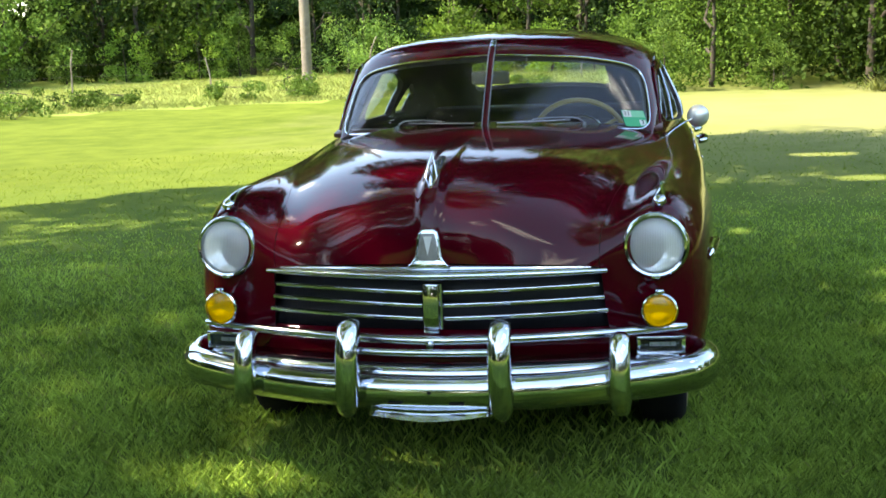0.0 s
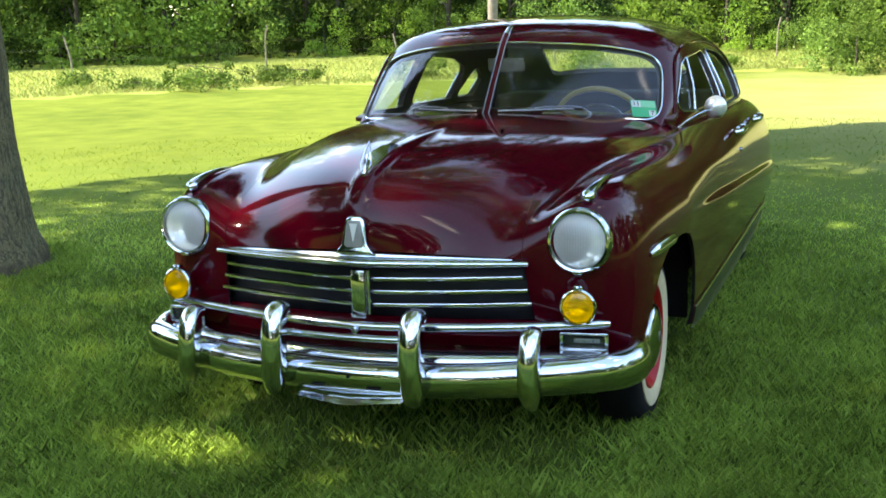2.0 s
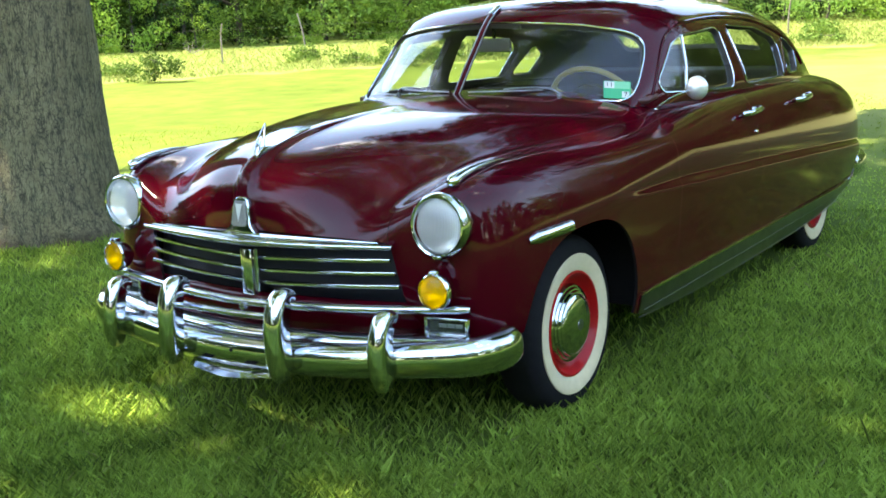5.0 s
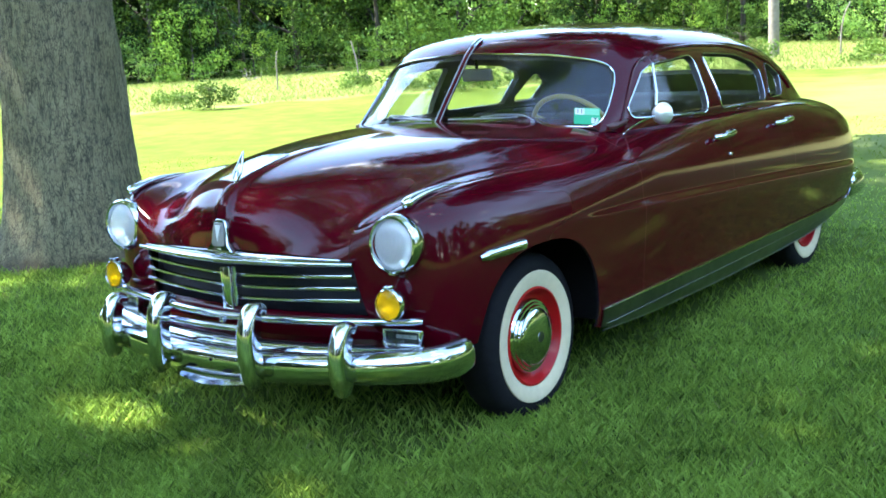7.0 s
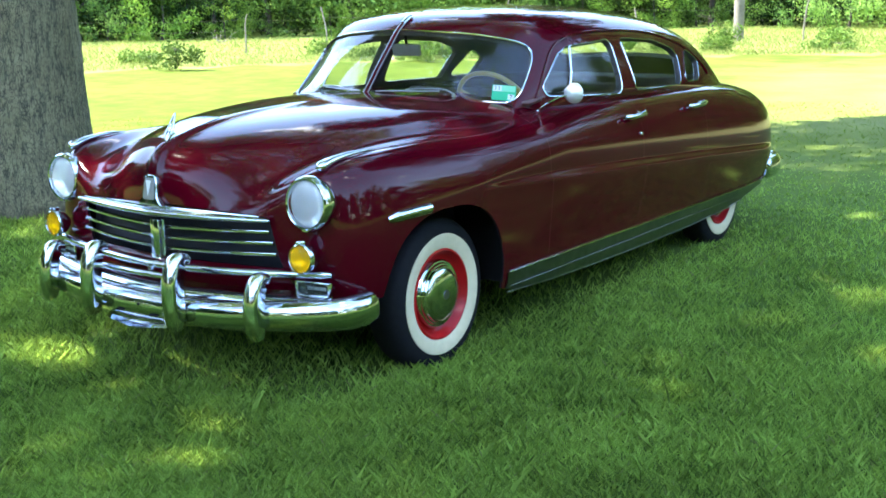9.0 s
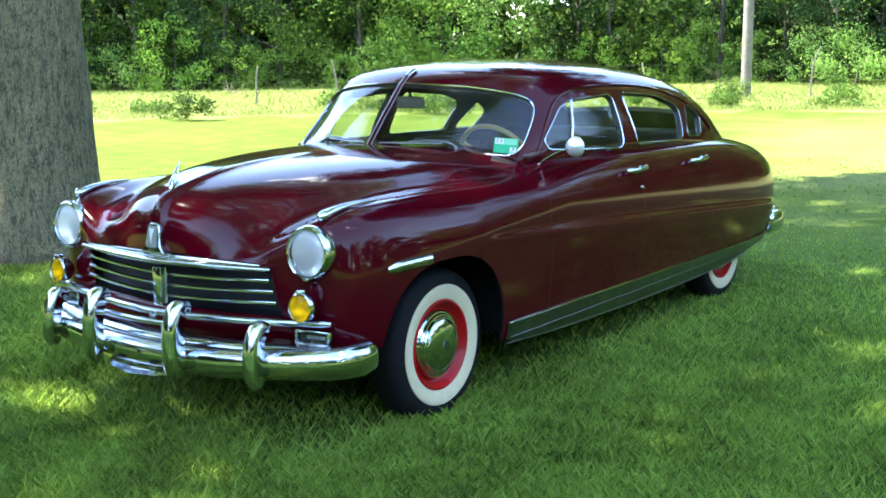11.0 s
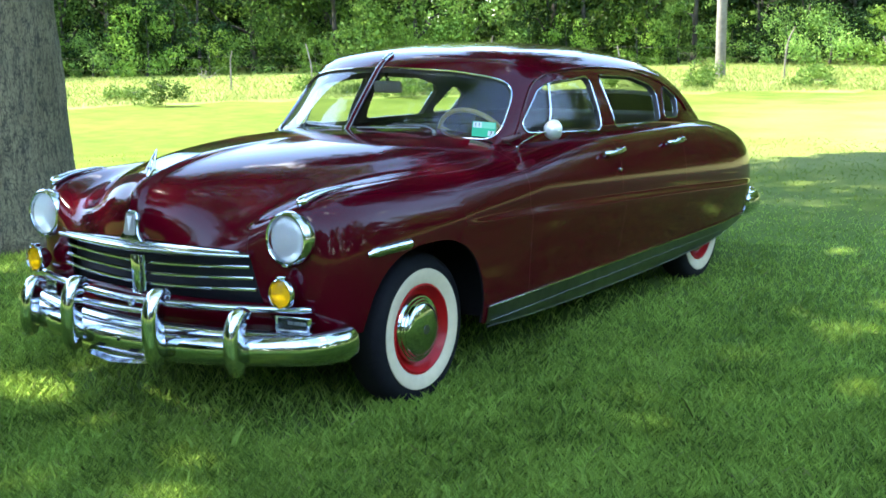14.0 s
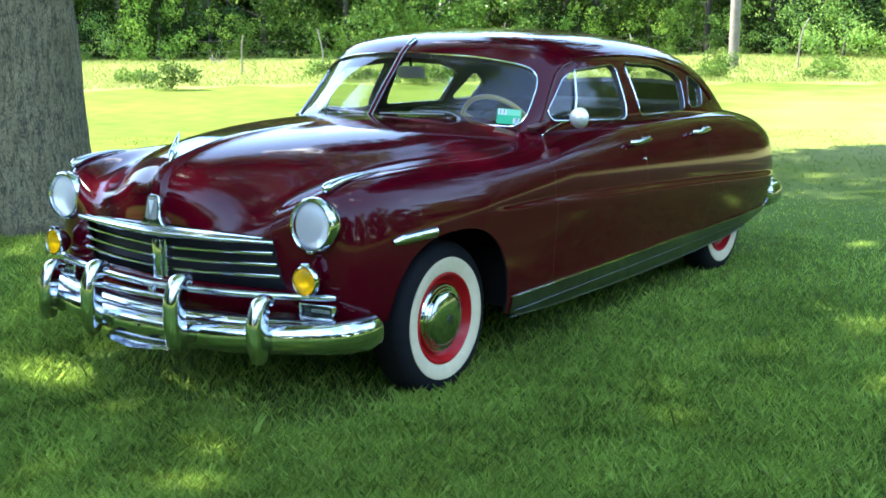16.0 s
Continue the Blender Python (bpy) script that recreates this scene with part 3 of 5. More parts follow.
WIN_SIDE = [
    ("front_window", [(1.09, 1.110), (1.65, 1.085), (1.69, 1.292), (1.31, 1.272), (1.24, 1.245)], .035),
    ("rear_window", [(1.862, 1.085), (2.41, 1.082), (2.47, 1.205), (2.44, 1.228), (2.25, 1.275), (1.875, 1.300)], .03),
    ("quarter_window", [(2.55, 1.083), (2.735, 1.080), (2.79, 1.155), (2.70, 1.205), (2.665, 1.210)], .024),
]
WIN_FRONT = spline3([(-.4, 1.10, 0), (.0, 1.095, 0), (.4, 1.078, 0), (.62, 1.062, 0), (.680, 1.066, 0), (.698, 1.10, 0), (.690, 1.18, 0), (.676, 1.25, 0), (.652, 1.298, 0), (.600, 1.332, 0), (.50, 1.357, 0), (.35, 1.378, 0), (0, 1.396, 0), (-.4, 1.398, 0)], 80)[:, :2]
REAR_GLASS = [(-.1, 3.01), (.36, 3.01), (.385, 3.32), (-.1, 3.34)]
side_cut = [polygon(p, r) for _, p, r in WIN_SIDE]
front_cut, back_cut = polygon(WIN_FRONT), polygon(REAR_GLASS, .06)


def in_side(k, grow=0.0):
    return lambda p: np.where(p[:, 0] > .55, side_cut[k](p[:, 1:]) - grow, 1.0)


def in_front(grow=0.0):
    return lambda p: np.where(p[:, 1] < 1.19, front_cut(p[:, [0, 2]]) - grow, 1.0)


def in_back(grow=0.0):
    return lambda p: np.where(p[:, 2] > 1.0, back_cut(p[:, :2]) - grow, 1.0)


def thick_mesh(mesh, thick):
    """A sheet with an inner skin and its own flat rim, so that edges stay crisp. Returns points, faces and how many faces are the outer skin."""
    v, f = mesh
    _, first, inv = np.unique(np.round(v, 5), axis=0, return_index=True, return_inverse=True)
    v, f = v[first], inv.ravel()[f]
    f = f[(f[:, 0] != f[:, 1]) & (f[:, 1] != f[:, 2]) & (f[:, 0] != f[:, 2])]
    fn = np.cross(v[f[:, 1]] - v[f[:, 0]], v[f[:, 2]] - v[f[:, 0]])
    n = np.zeros_like(v)
    for k in range(3):
        np.add.at(n, f[:, k], fn)
    if (n * (v - (0, 1.6, .55))).sum() < 0:
        f, n = f[:, ::-1], -n
    n /= np.linalg.norm(n, axis=1)[:, None] + 1e-12
    m = len(v)
    edges = {}
    for tri in f:
        for a, b in ((tri[0], tri[1]), (tri[1], tri[2]), (tri[2], tri[0])):
            edges[(int(a), int(b))] = 1
    rim = np.array([e for e in edges if (e[1], e[0]) not in edges]).reshape(-1, 2)
    inner = v - n * thick
    pts = np.concatenate([v, inner, v, inner])
    quads = [(2 * m + a, 3 * m + a, 3 * m + b, 2 * m + b) for a, b in rim]
    return pts, [tuple(q) for q in f] + [tuple(q + m)[::-1] for q in f] + quads, len(f)


def panel(name, mesh, parent=car, label="", both=False, mats=None, thick=0.012):
    if both:
        mesh = joined(mesh, mirrored(mesh))
    mats = mats or [PAINT, HEADLINER]
    pts, faces, outer = thick_mesh(mesh, thick)
    ob = link_mesh(name, pts, faces, mats, parent, label)
    if len(mats) > 1:
        ob.data.polygons.foreach_set("material_index", [0] * outer + [1] * (len(faces) - outer))
    bm = bmesh.new()
    bm.from_mesh(ob.data)
    bmesh.ops.delete(bm, geom=[v for v in bm.verts if not v.link_faces], context="VERTS")
    bm.to_mesh(ob.data)
    bm.free()
    return ob


GAP = 0.0009
ARCH = (0.0, 0.30, 0.405)


SEAM = np.array([(-.80, .545), (-.66, .548), (-.5, .568), (-.35, .591), (-.175, .626), (.04, .684), (.44, .749), (.84, .80)])


def hood_edge(p):
    """Positive inside the hood's outline."""
    back = .60 + .30 * np.clip(p[:, 0], 0, 1) ** 1.6
    return np.minimum(np.interp(p[:, 1], SEAM[:, 0], SEAM[:, 1]) - p[:, 0], back - p[:, 1])


def arch_cut(p):
    dy, dz = np.abs(p[:, 1] - ARCH[0]), np.maximum(p[:, 2] - ARCH[1], 0)
    return (dy**2.5 + dz**2.5) ** 0.4 - ARCH[2] + np.where(p[:, 0] < .5, 9, 0)


hood = clip(shell, lambda p: hood_edge(p) - GAP)
outer = clip(shell, lambda p: -hood_edge(p) - GAP)
outer = clip(outer, arch_cut)
fender = clip(clip(outer, lambda p: .80 - GAP - p[:, 1]), lambda p: np.maximum(p[:, 2] - .341, .44 - p[:, 1]))
skirt = clip(clip(outer, lambda p: .341 - p[:, 2]), lambda p: p[:, 1] - .44)
rest = clip(outer, lambda p: p[:, 1] - .80 - GAP)
rest = clip(rest, lambda p: np.maximum(p[:, 0] - .77, np.maximum(.94 - p[:, 1], p[:, 1] - 3.2)))
above = clip(rest, lambda p: p[:, 2] - .341)
cowl = clip(above, lambda p: np.minimum(.77 - p[:, 0], 1.2 - p[:, 1]))
sides = clip(above, lambda p: np.maximum(p[:, 0] - .772, p[:, 1] - 1.2))
door_f = clip(clip(sides, lambda p: 1.745 - GAP - p[:, 1]), lambda p: p[:, 1] - .80)
door_r = clip(clip(sides, lambda p: p[:, 1] - 1.745 - GAP), lambda p: 2.60 - GAP - p[:, 1])
tail = clip(sides, lambda p: p[:, 1] - 2.60 - GAP)

panel("hood", hood, both=True, mats=[PAINT, BLACK], label="maroon engine hood with a raised centre ridge")
panel("cowl", cowl, both=True)
for mesh_side in (lambda m: m, mirrored):
    panel("front_fender", mesh_side(fender), mats=[PAINT, BLACK])
    DOOR_F = panel("front_door", mesh_side(door_f))
    DOOR_R = panel("rear_door", mesh_side(door_r))
panel("rear_body", tail, both=True)
# bright sill below the doors, standing 5 mm proud
for side in (lambda m: m, mirrored):
    sv, sf = clip(skirt, lambda p: 3.97 - p[:, 1])
    panel("sill_panel", side((sv + (.006, 0, 0), sf)), mats=[STAINLESS], label="brushed stainless sill panel")

top = cabin
for k in range(3):
    top = clip(top, in_side(k))
top = clip(clip(top, in_front()), in_back())
panel("roof", top, both=True, thick=0.03, label="maroon roof with window pillars and grey headliner")
for side in (lambda m: m, mirrored):
    for k, (name, *_) in enumerate(WIN_SIDE):
        pane = clip(cabin, lambda p, k=k: -in_side(k, .004)(p))
        v, f = side((pane[0] * (1, 1, 1) - (.012, 0, 0), pane[1]))
        link_mesh(name, v, f, GLASS, car, "clear side window glass").visible_shadow = False
    pane = clip(cabin, lambda p: -in_front(.004)(p))
    v, f = side((pane[0] + (0, .01, 0), pane[1]))
    link_mesh("windshield", v, f, GLASS, car, "clear windshield pane with a green sticker").visible_shadow = False
pane = clip(cabin, lambda p: -in_back(.004)(p))
v, f = joined(pane, mirrored(pane))
link_mesh("back_window", v - (0, 0, .012), f, GLASS, car).visible_shadow = False


def wheel(x, y, side):
    w = new("wheel")
    w.parent, w.location = car, (x, y, .306)
    s = side
    tyre = [(.175, .055), (.20, .075), (.25, .087), (.29, .086), (.318, .070), (.330, .045), (.333, .0), (.330, -.045), (.318, -.072), (.27, -.09), (.20, -.08), (.175, -.055)]
    part("tyre", lathe([(r, a * s) for r, a in tyre], 72, caps=False), RUBBER, w)
    part("whitewall", lathe([(.192, .060), (.196, .0785), (.215, .0865), (.24, .0905), (.254, .0915), (.262, .0905), (.265, .084)], 72, flip=s, caps=False), WHITEWALL, w, "clean white tyre sidewall band")
    part("rim", lathe([(.200, .070), (.198, .083), (.190, .085), (.184, .078), (.176, .060), (.165, .045), (.15, .040), (.05, .045), (.0, .045)], 64, flip=s, caps=False), RIM_RED, w, "red enamelled steel rim")
    part("hubcap", lathe([(.148, .040), (.150, .058), (.143, .068), (.136, .069), (.132, .077), (.125, .078), (.121, .086), (.114, .087), (.110, .0925), (.092, .098), (.06, .1035), (.025, .1065), (.0, .107)], 64, flip=s, caps=False), CHROME, w, "domed chrome hubcap with ringed edge")
    part("hub_medallion", lathe([(.022, .105), (.020, .1085), (.0, .1095)], 24, flip=s, caps=False), STAINLESS, w)
    return w


for side in (1, -1):
    wheel(side * .752, .066, side)
    wheel(side * .74, 3.17, side)


# ---- car: chassis and cabin ----
def bow(x, mid, end, half, power=2.0):
    """A curve across the car: mid at x = 0, end at x = half."""
    return mid + (end - mid) * abs(x / half) ** power


under = box((1.50, 3.1, .06), pose(0, 2.05, .29), .02)
box((1.08, 1.05, .50), pose(0, 0.02, .52), .03, bm=under)
box((1.40, .14, .16), pose(0, .04, .33), .03, bm=under)
box((1.40, .12, .16), pose(0, 3.17, .33), .03, bm=under)
for side in (1, -1):
    box((.30, .03, .50), pose(side * .74, .52, .52), .01, bm=under)
    box((.30, .03, .40), pose(side * .72, -.47, .60), .01, bm=under)
part("underbody", under, BLACK, car, "dark chassis and inner wheel wells")


def loft_rows(rows, close=False):
    """A sheet through rows of points."""
    bm = bmesh.new()
    vs = [[bm.verts.new(p) for p in row] for row in rows]
    for a, b in zip(vs, vs[1:]):
        for k in range(len(a) - (0 if close else 1)):
            bm.faces.new((a[k], a[(k + 1) % len(a)], b[(k + 1) % len(a)], b[k]))
    return bm


def thicken(ob, t, offset=-1):
    m = ob.modifiers.new("thickness", "SOLIDIFY")
    m.thickness, m.offset = t, offset
    return ob


def bench(y, z, height, depth, lean, name):
    s = thing_part = new(name)
    s.parent, s.location = car, (0, y, z)
    tagged(s, "brown cloth bench seat with a rounded top")
    part("cushion", box((1.36, depth, .18), pose(0, -depth / 2, .0), .06, 4), SEAT, s)
    part("backrest", box((1.38, .17, height), pose(0, .04, height / 2 - .02, -lean), .07, 5), SEAT, s)
    return thing_part


bench(1.78, .50, .56, .52, 12, "front_seat")
bench(2.78, .52, .56, .52, 16, "rear_seat")
part("parcel_shelf", box((1.36, .50, .03), pose(0, 3.10, 1.03), .01), HEADLINER, car)
dash_rows = [[(x, y + .22 * (1 - math.cos(x / .78)) * 1.2, z) for x in np.linspace(-.76, .76, 25)] for y, z in ((.80, 1.06), (.90, 1.075), (.99, 1.06), (1.03, 1.02), (1.03, .86), (1.0, .80))]
thicken(part("dashboard", loft_rows(dash_rows), material("dash_enamel", (0.075, 0.025, 0.022), rough=0.35, vary=0.15, scale=10), car), .02)
steer = new("steering_wheel")
steer.parent, steer.matrix_local = car, pose(.37, 1.22, .995, -58, 0, 0)
tagged(steer, "ivory yellow steering wheel with a chrome horn ring")
part("rim", tube([(.215 * math.cos(a), .215 * math.sin(a), 0) for a in np.linspace(0, 2 * math.pi, 49)[:-1]], .0125, 10, closed=True), IVORY, steer)
part("horn_ring", tube([(.125 * math.cos(a), .125 * math.sin(a), .005) for a in np.linspace(0, 2 * math.pi, 33)[:-1]], .005, 8, closed=True), CHROME, steer)
for a in (0, 120, 240):
    part("spoke", tube([(0, 0, -.02), (.21 * math.cos(radians(a + 90)), .21 * math.sin(radians(a + 90)), 0)], .009, 8, taper=lambda u: 1.4 - .5 * u), IVORY, steer)
part("hub", lathe([(.0, .03), (.03, .025), (.04, .0), (.035, -.03), (.0, -.03)], 24, "z"), IVORY, steer)
part("column", tube([(0, 0, -.03), (0, 0, -.45)], .022, 12), BLACK, steer)
rear_mirror = part("rear_view_mirror", box((.175, .025, .062), pose(-.02, .985, 1.296, 12), .012, 3), material("mirror_shell", (0.16, 0.145, 0.12), rough=0.5, vary=0.1, scale=30), car, "grey-tan interior mirror")
part("bracket", tube([(-.02, .985, 1.32), (-.01, .96, 1.385)], .008, 8), BLACK, rear_mirror)


# ---- car: window trim ----
def loops(mesh):
    """The boundary loops of a triangle mesh, as point lists."""
    v, f = mesh
    count = {}
    for tri in f:
        for a, b in ((tri[0], tri[1]), (tri[1], tri[2]), (tri[2], tri[0])):
            count[(int(a), int(b))] = 1
    nxt = {a: b for a, b in count if (b, a) not in count}
    out = []
    while nxt:
        start = a = next(iter(nxt))
        loop = []
        while a in nxt:
            loop.append(v[a])
            a = nxt.pop(a)
        out.append(np.array(loop))
    return sorted(out, key=len, reverse=True)


def even(points, step, closed=True):
    """Points spread evenly along a polyline."""
    p = np.array(points)
    p = np.concatenate([p, p[:1]]) if closed else p
    d = np.r_[0, np.cumsum(np.linalg.norm(np.diff(p, axis=0), axis=1))]
    n = max(8, int(d[-1] / step))
    s = np.linspace(0, d[-1], n, endpoint=not closed)
    return np.stack([np.interp(s, d, p[:, k]) for k in range(3)], 1)


for side in (1, -1):
    for k, (name, *_) in enumerate(WIN_SIDE):
        loop = loops(clip(cabin, lambda p, k=k: -in_side(k, .001)(p)))[0]
        path = even(loop, .02) * (side, 1, 1) + (.003 * side, 0, 0)
        part("window_trim", tube(path, .0036, 8, closed=True), CHROME, car)
    loop = loops(clip(cabin, lambda p: -in_front(.003)(p)))[0]
    cut = int(np.argmin(loop[:, 0] + np.where(loop[:, 2] > 1.25, 0, 1)))
    loop = np.roll(loop, -cut, 0)
    loop = loop[loop[:, 0] > .008]
    if np.linalg.norm(loop[0] - loop[-1]) < .1:
        loop = loop[::-1]
    part("windshield_trim", tube(even(loop, .012, closed=False) * (side, 1, 1) + (0, -.003, 0), .0048, 8), CHROME, car)
# vent-pane divider bars in the front doors
cabin_skin = cabin[0][cabin[0][:, 0] > .5]


def skin_x(y, z):
    """How far out the cabin's side stands."""
    near = np.argsort((cabin_skin[:, 1] - y) ** 2 + (cabin_skin[:, 2] - z) ** 2)[:4]
    return float(cabin_skin[near, 0].mean())


for side in (1, -1):
    part("vent_bar", tube([(side * (skin_x(y, z) + .002), y, z) for y, z in ((1.225, 1.075), (1.27, 1.18), (1.32, 1.305))], .006, 8), CHROME, car)
# centre pillar of the windshield with bright edges
mid = [(0, .61, 1.09), (0, .72, 1.215), (0, .80, 1.30), (0, .885, 1.39), (0, .95, 1.438), (0, .99, 1.456)]
part("windshield_divider", tube(spline3(mid, 24), .015, 12, flat=.7), PAINT, car)
for side in (1, -1):
    part("divider_trim", tube(spline3([(side * .0135, y - .005, z + .003) for _, y, z in mid[:5]], 20), .0026, 8), STAINLESS, car)
part("divider_cap", tube([(0, .93, 1.43), (0, .975, 1.455), (0, 1.0, 1.462)], .014, 10), CHROME, car)
part("hood_ridge", tube(spline3([(0, .62, 1.098), (0, .45, 1.101), (0, .2, 1.098)], 12), .012, 10, flat=.5, taper=lambda u: 1 - .9 * u), PAINT, car)
# drip rails above the side windows
for side in (1, -1):
    rail = [(side * (skin_x(y, z) + .003), y, z) for y, z in ((.985, 1.06), (1.10, 1.20), (1.20, 1.302), (1.30, 1.345), (1.45, 1.366), (1.8, 1.374), (2.2, 1.352), (2.5, 1.300), (2.72, 1.235), (2.90, 1.14), (2.97, 1.08))]
    part("drip_rail", tube(spline3(rail, 50), .007, 8), PAINT, car)
for side in (1, -1):
    wip = new("wiper")
    wip.parent = car
    part("arm", tube(spline3([(side * .42, .775, 1.095), (side * .38, .745, 1.12), (side * .28, .70, 1.125), (side * .20, .68, 1.12)], 14), .0048, 8, flat=.7), DULL_STEEL, wip)
    part("blade", tube([(side * .36, .738, 1.112), (side * .20, .672, 1.112), (side * .05, .632, 1.112)], .0042, 6), DULL_STEEL, wip)
    part("pivot", lathe([(.0, .018), (.009, .015), (.012, .0), (.012, -.02)], 16, "z", pose(side * .42, .772, 1.082)), STAINLESS, wip)

# ---- car: grille and bumpers ----
def across(half, mid, end, z_mid, z_end, n=25, power=2.0, x0=None):
    xs = np.linspace(-half if x0 is None else x0, half, n)
    return [(x, bow(x, mid, end, half, power), bow(x, z_mid, z_end, half, 1.6)) for x in xs]


back = [[(x * (1 + .06 * (1 - k)), bow(x, -.665, -.60, .57), z) for x in np.linspace(-.57, .57, 21)] for k, z in ((0, .50), (.5, .62), (1, .735))]
thicken(part("grille_backing", loft_rows(back), BLACK_GLOSS, car, "black grille opening"), .01)
topbar = part("grille_top_bar", tube(across(.57, -.790, -.690, .722, .722, 41, 1.5), .019, 12, flat=.75, taper=lambda u: 1.0 - .38 * abs(2 * u - 1) ** 3), CHROME, car, "bright chrome bar over the grille")
part("top_bar_lip", tube(across(.52, -.772, -.70, .742, .735, 31, 1.5), .012, 8, taper=lambda u: 1.15 - .95 * abs(2 * u - 1)), CHROME, topbar)
for k, (z, end) in enumerate(((.655, .545), (.611, .560), (.567, .572))):
    for side in (1, -1):
        pts = [(side * x, bow(x, -.735, -.665, .57), z + .018 * (x / .57)) for x in np.linspace(.03, end, 16)]
        part("grille_bar", tube(pts, .0068, 8, flat=1.2), CHROME, car)
part("grille_centre_strip", box((.052, .03, .165), pose(.005, -.762, .61), .006, 2), CHROME, car)
part("strip_rib", tube([(.036, -.755, .69), (.036, -.755, .54)], .006, 8), CHROME, car)
part("grille_lower_bar", tube(across(.824, -.790, -.632, .508, .527, 49, 1.7), .0150, 12, taper=lambda u: 1 - .35 * max(0, (abs(2 * u - 1) - .97) / .03) ** 2), CHROME, car)
part("lower_bar_stud", lathe([(.0, -.02), (.012, -.015), (.016, 0), (.0, .005)], 16, "y", pose(.005, -.80, .497)), CHROME, car)
part("grille_second_bar", tube(across(.243, -.862, -.850, .486, .488, 21), .0115, 10), CHROME, car)
val = [[(x, bow(x, y0, y1, .64), z) for x in np.linspace(-.64, .64, 25)] for y0, y1, z in ((-.690, -.60, .52), (-.695, -.60, .47), (-.685, -.60, .43), (-.66, -.58, .36))]
thicken(part("valance", loft_rows(val), PAINT, car, "maroon pan below the grille"), .01)


def ring_sweep(path, rim, n):
    """A bar of changing section along a path; rim(u) gives (out, up) pairs about each point."""
    p = spline3(path, n)
    rows = []
    for i in range(n):
        a, b = p[max(i - 1, 0)], p[min(i + 1, n - 1)]
        way = (b - a) / np.linalg.norm(b - a)
        out = np.array([way[1], -way[0], 0])
        rows.append([tuple(p[i] + out * o + np.array([0, 0, u])) for o, u in rim(i / (n - 1))])
    bm = loft_rows(rows, close=True)
    bm.verts.ensure_lookup_table()
    k = len(rows[0])
    bm.faces.new(bm.verts[:k]), bm.faces.new(bm.verts[-k:])
    return bm


def bumper_rim(u):
    e = abs(2 * u - 1)
    h, d = .058 + .014 * e**2, .047 + .012 * e**2
    tip = math.sqrt(max(.02, 1 - max(0, (e - .93) / .07) ** 2.5))
    return [(d * tip * math.cos(a) * (1 if math.cos(a) > 0 else .55), h * tip * (abs(math.sin(a)) ** .8) * (1 if math.sin(a) > 0 else -1)) for a in np.linspace(0, 2 * math.pi, 25)[:-1]]


def mirrored_path(half):
    return [(-x, y, z) for x, y, z in half] + [(x, y, z) for x, y, z in half[::-1]][1:]


def guard_strip(path, w, n=34):
    """A pressed guard: a rounded front with deep flat flanks, closed at its back, narrower at both ends."""
    p = spline3(path, n)
    rows = []
    for i in range(n):
        way = p[min(i + 1, n - 1)] - p[max(i - 1, 0)]
        way = way / np.linalg.norm(way)
        out = np.array([0, way[2], -way[1]])
        u = i / (n - 1)
        q = (.84 + .2 * min(1, u * 2)) * math.sqrt(max(.05, 1 - max(0, (.10 - u) / .10) ** 2)) * (1 - .38 * (max(0, u - .78) / .22) ** 2)
        back = .012 + .030 * min(1, u / .35)
        rim = [(w * math.cos(a), .74 * w * math.sin(a) ** .8) for a in np.linspace(0, math.pi, 13)] + [(-w * .94, -back * .6), (-w * .82, -back), (w * .82, -back), (w * .94, -back * .6)]
        rows.append([tuple(p[i] + np.array([a * q, 0, 0]) + out * (b * q)) for a, b in rim])
    bm = loft_rows(rows, close=True)
    bm.verts.ensure_lookup_table()
    k = len(rows[0])
    bm.faces.new(bm.verts[:k]), bm.faces.new(bm.verts[-k:])
    return bm


front_path = mirrored_path([(.865, -.47, .385), (.885, -.55, .388), (.865, -.64, .390), (.80, -.71, .390), (.62, -.775, .378), (.36, -.825, .362), (0, -.845, .355)])
front_path = [(x, y, z - .006) for x, y, z in front_path]
bump = part("front_bumper", ring_sweep(front_path, bumper_rim, 121), CHROME, car, "heavy rounded chrome front bumper", angle=60)
pan = [[(x, bow(x, y0, y1, .80), z + .012 * abs(x)) for x in np.linspace(-.80, .80, 31)] for y0, y1, z in ((-.835, -.69, .405), (-.80, -.66, .425), (-.74, -.60, .44))]
thicken(part("splash_pan", loft_rows(pan), CHROME, bump, "chrome splash pan above the bumper"), .008)
for x, y, top, low_z, w in ((.245, -.90, .578, .292, .037), (.614, -.835, .530, .292, .033)):
    for side in (1, -1):
        path = [(side * x, y + .075, top - .030), (side * x, y + .040, top - .006), (side * x, y + .008, top - .014), (side * x, y - .018, top - .07), (side * x, y - .026, top - .14), (side * (x + .004), y - .024, low_z + .05), (side * (x + .006), y - .014, low_z)]
        part("bumper_guard", guard_strip(path, w), CHROME, bump, "curved upright chrome bumper guard", angle=70)
guard = [[(x, bow(x, y0, y1, .2), z + dz * (1 - abs(x) / .2)) for x in np.linspace(-.185, .215, 17)] for y0, y1, z, dz in ((-.86, -.86, .318, 0), (-.905, -.885, .297, -.01), (-.925, -.895, .289, -.014), (-.915, -.885, .283, -.014))]
thicken(part("plate_guard", loft_rows(guard), CHROME, bump, "chrome licence guard under the bumper"), .006)
for x in (-.10, .10):
    part("slot", box((.05, .006, .006), pose(x, -.893, .327), .002), BLACK, bump)
part("bolt", lathe([(.0, -.004), (.006, -.003), (.007, 0)], 12, "y", pose(.012, -.891, .362)), BLACK, bump)
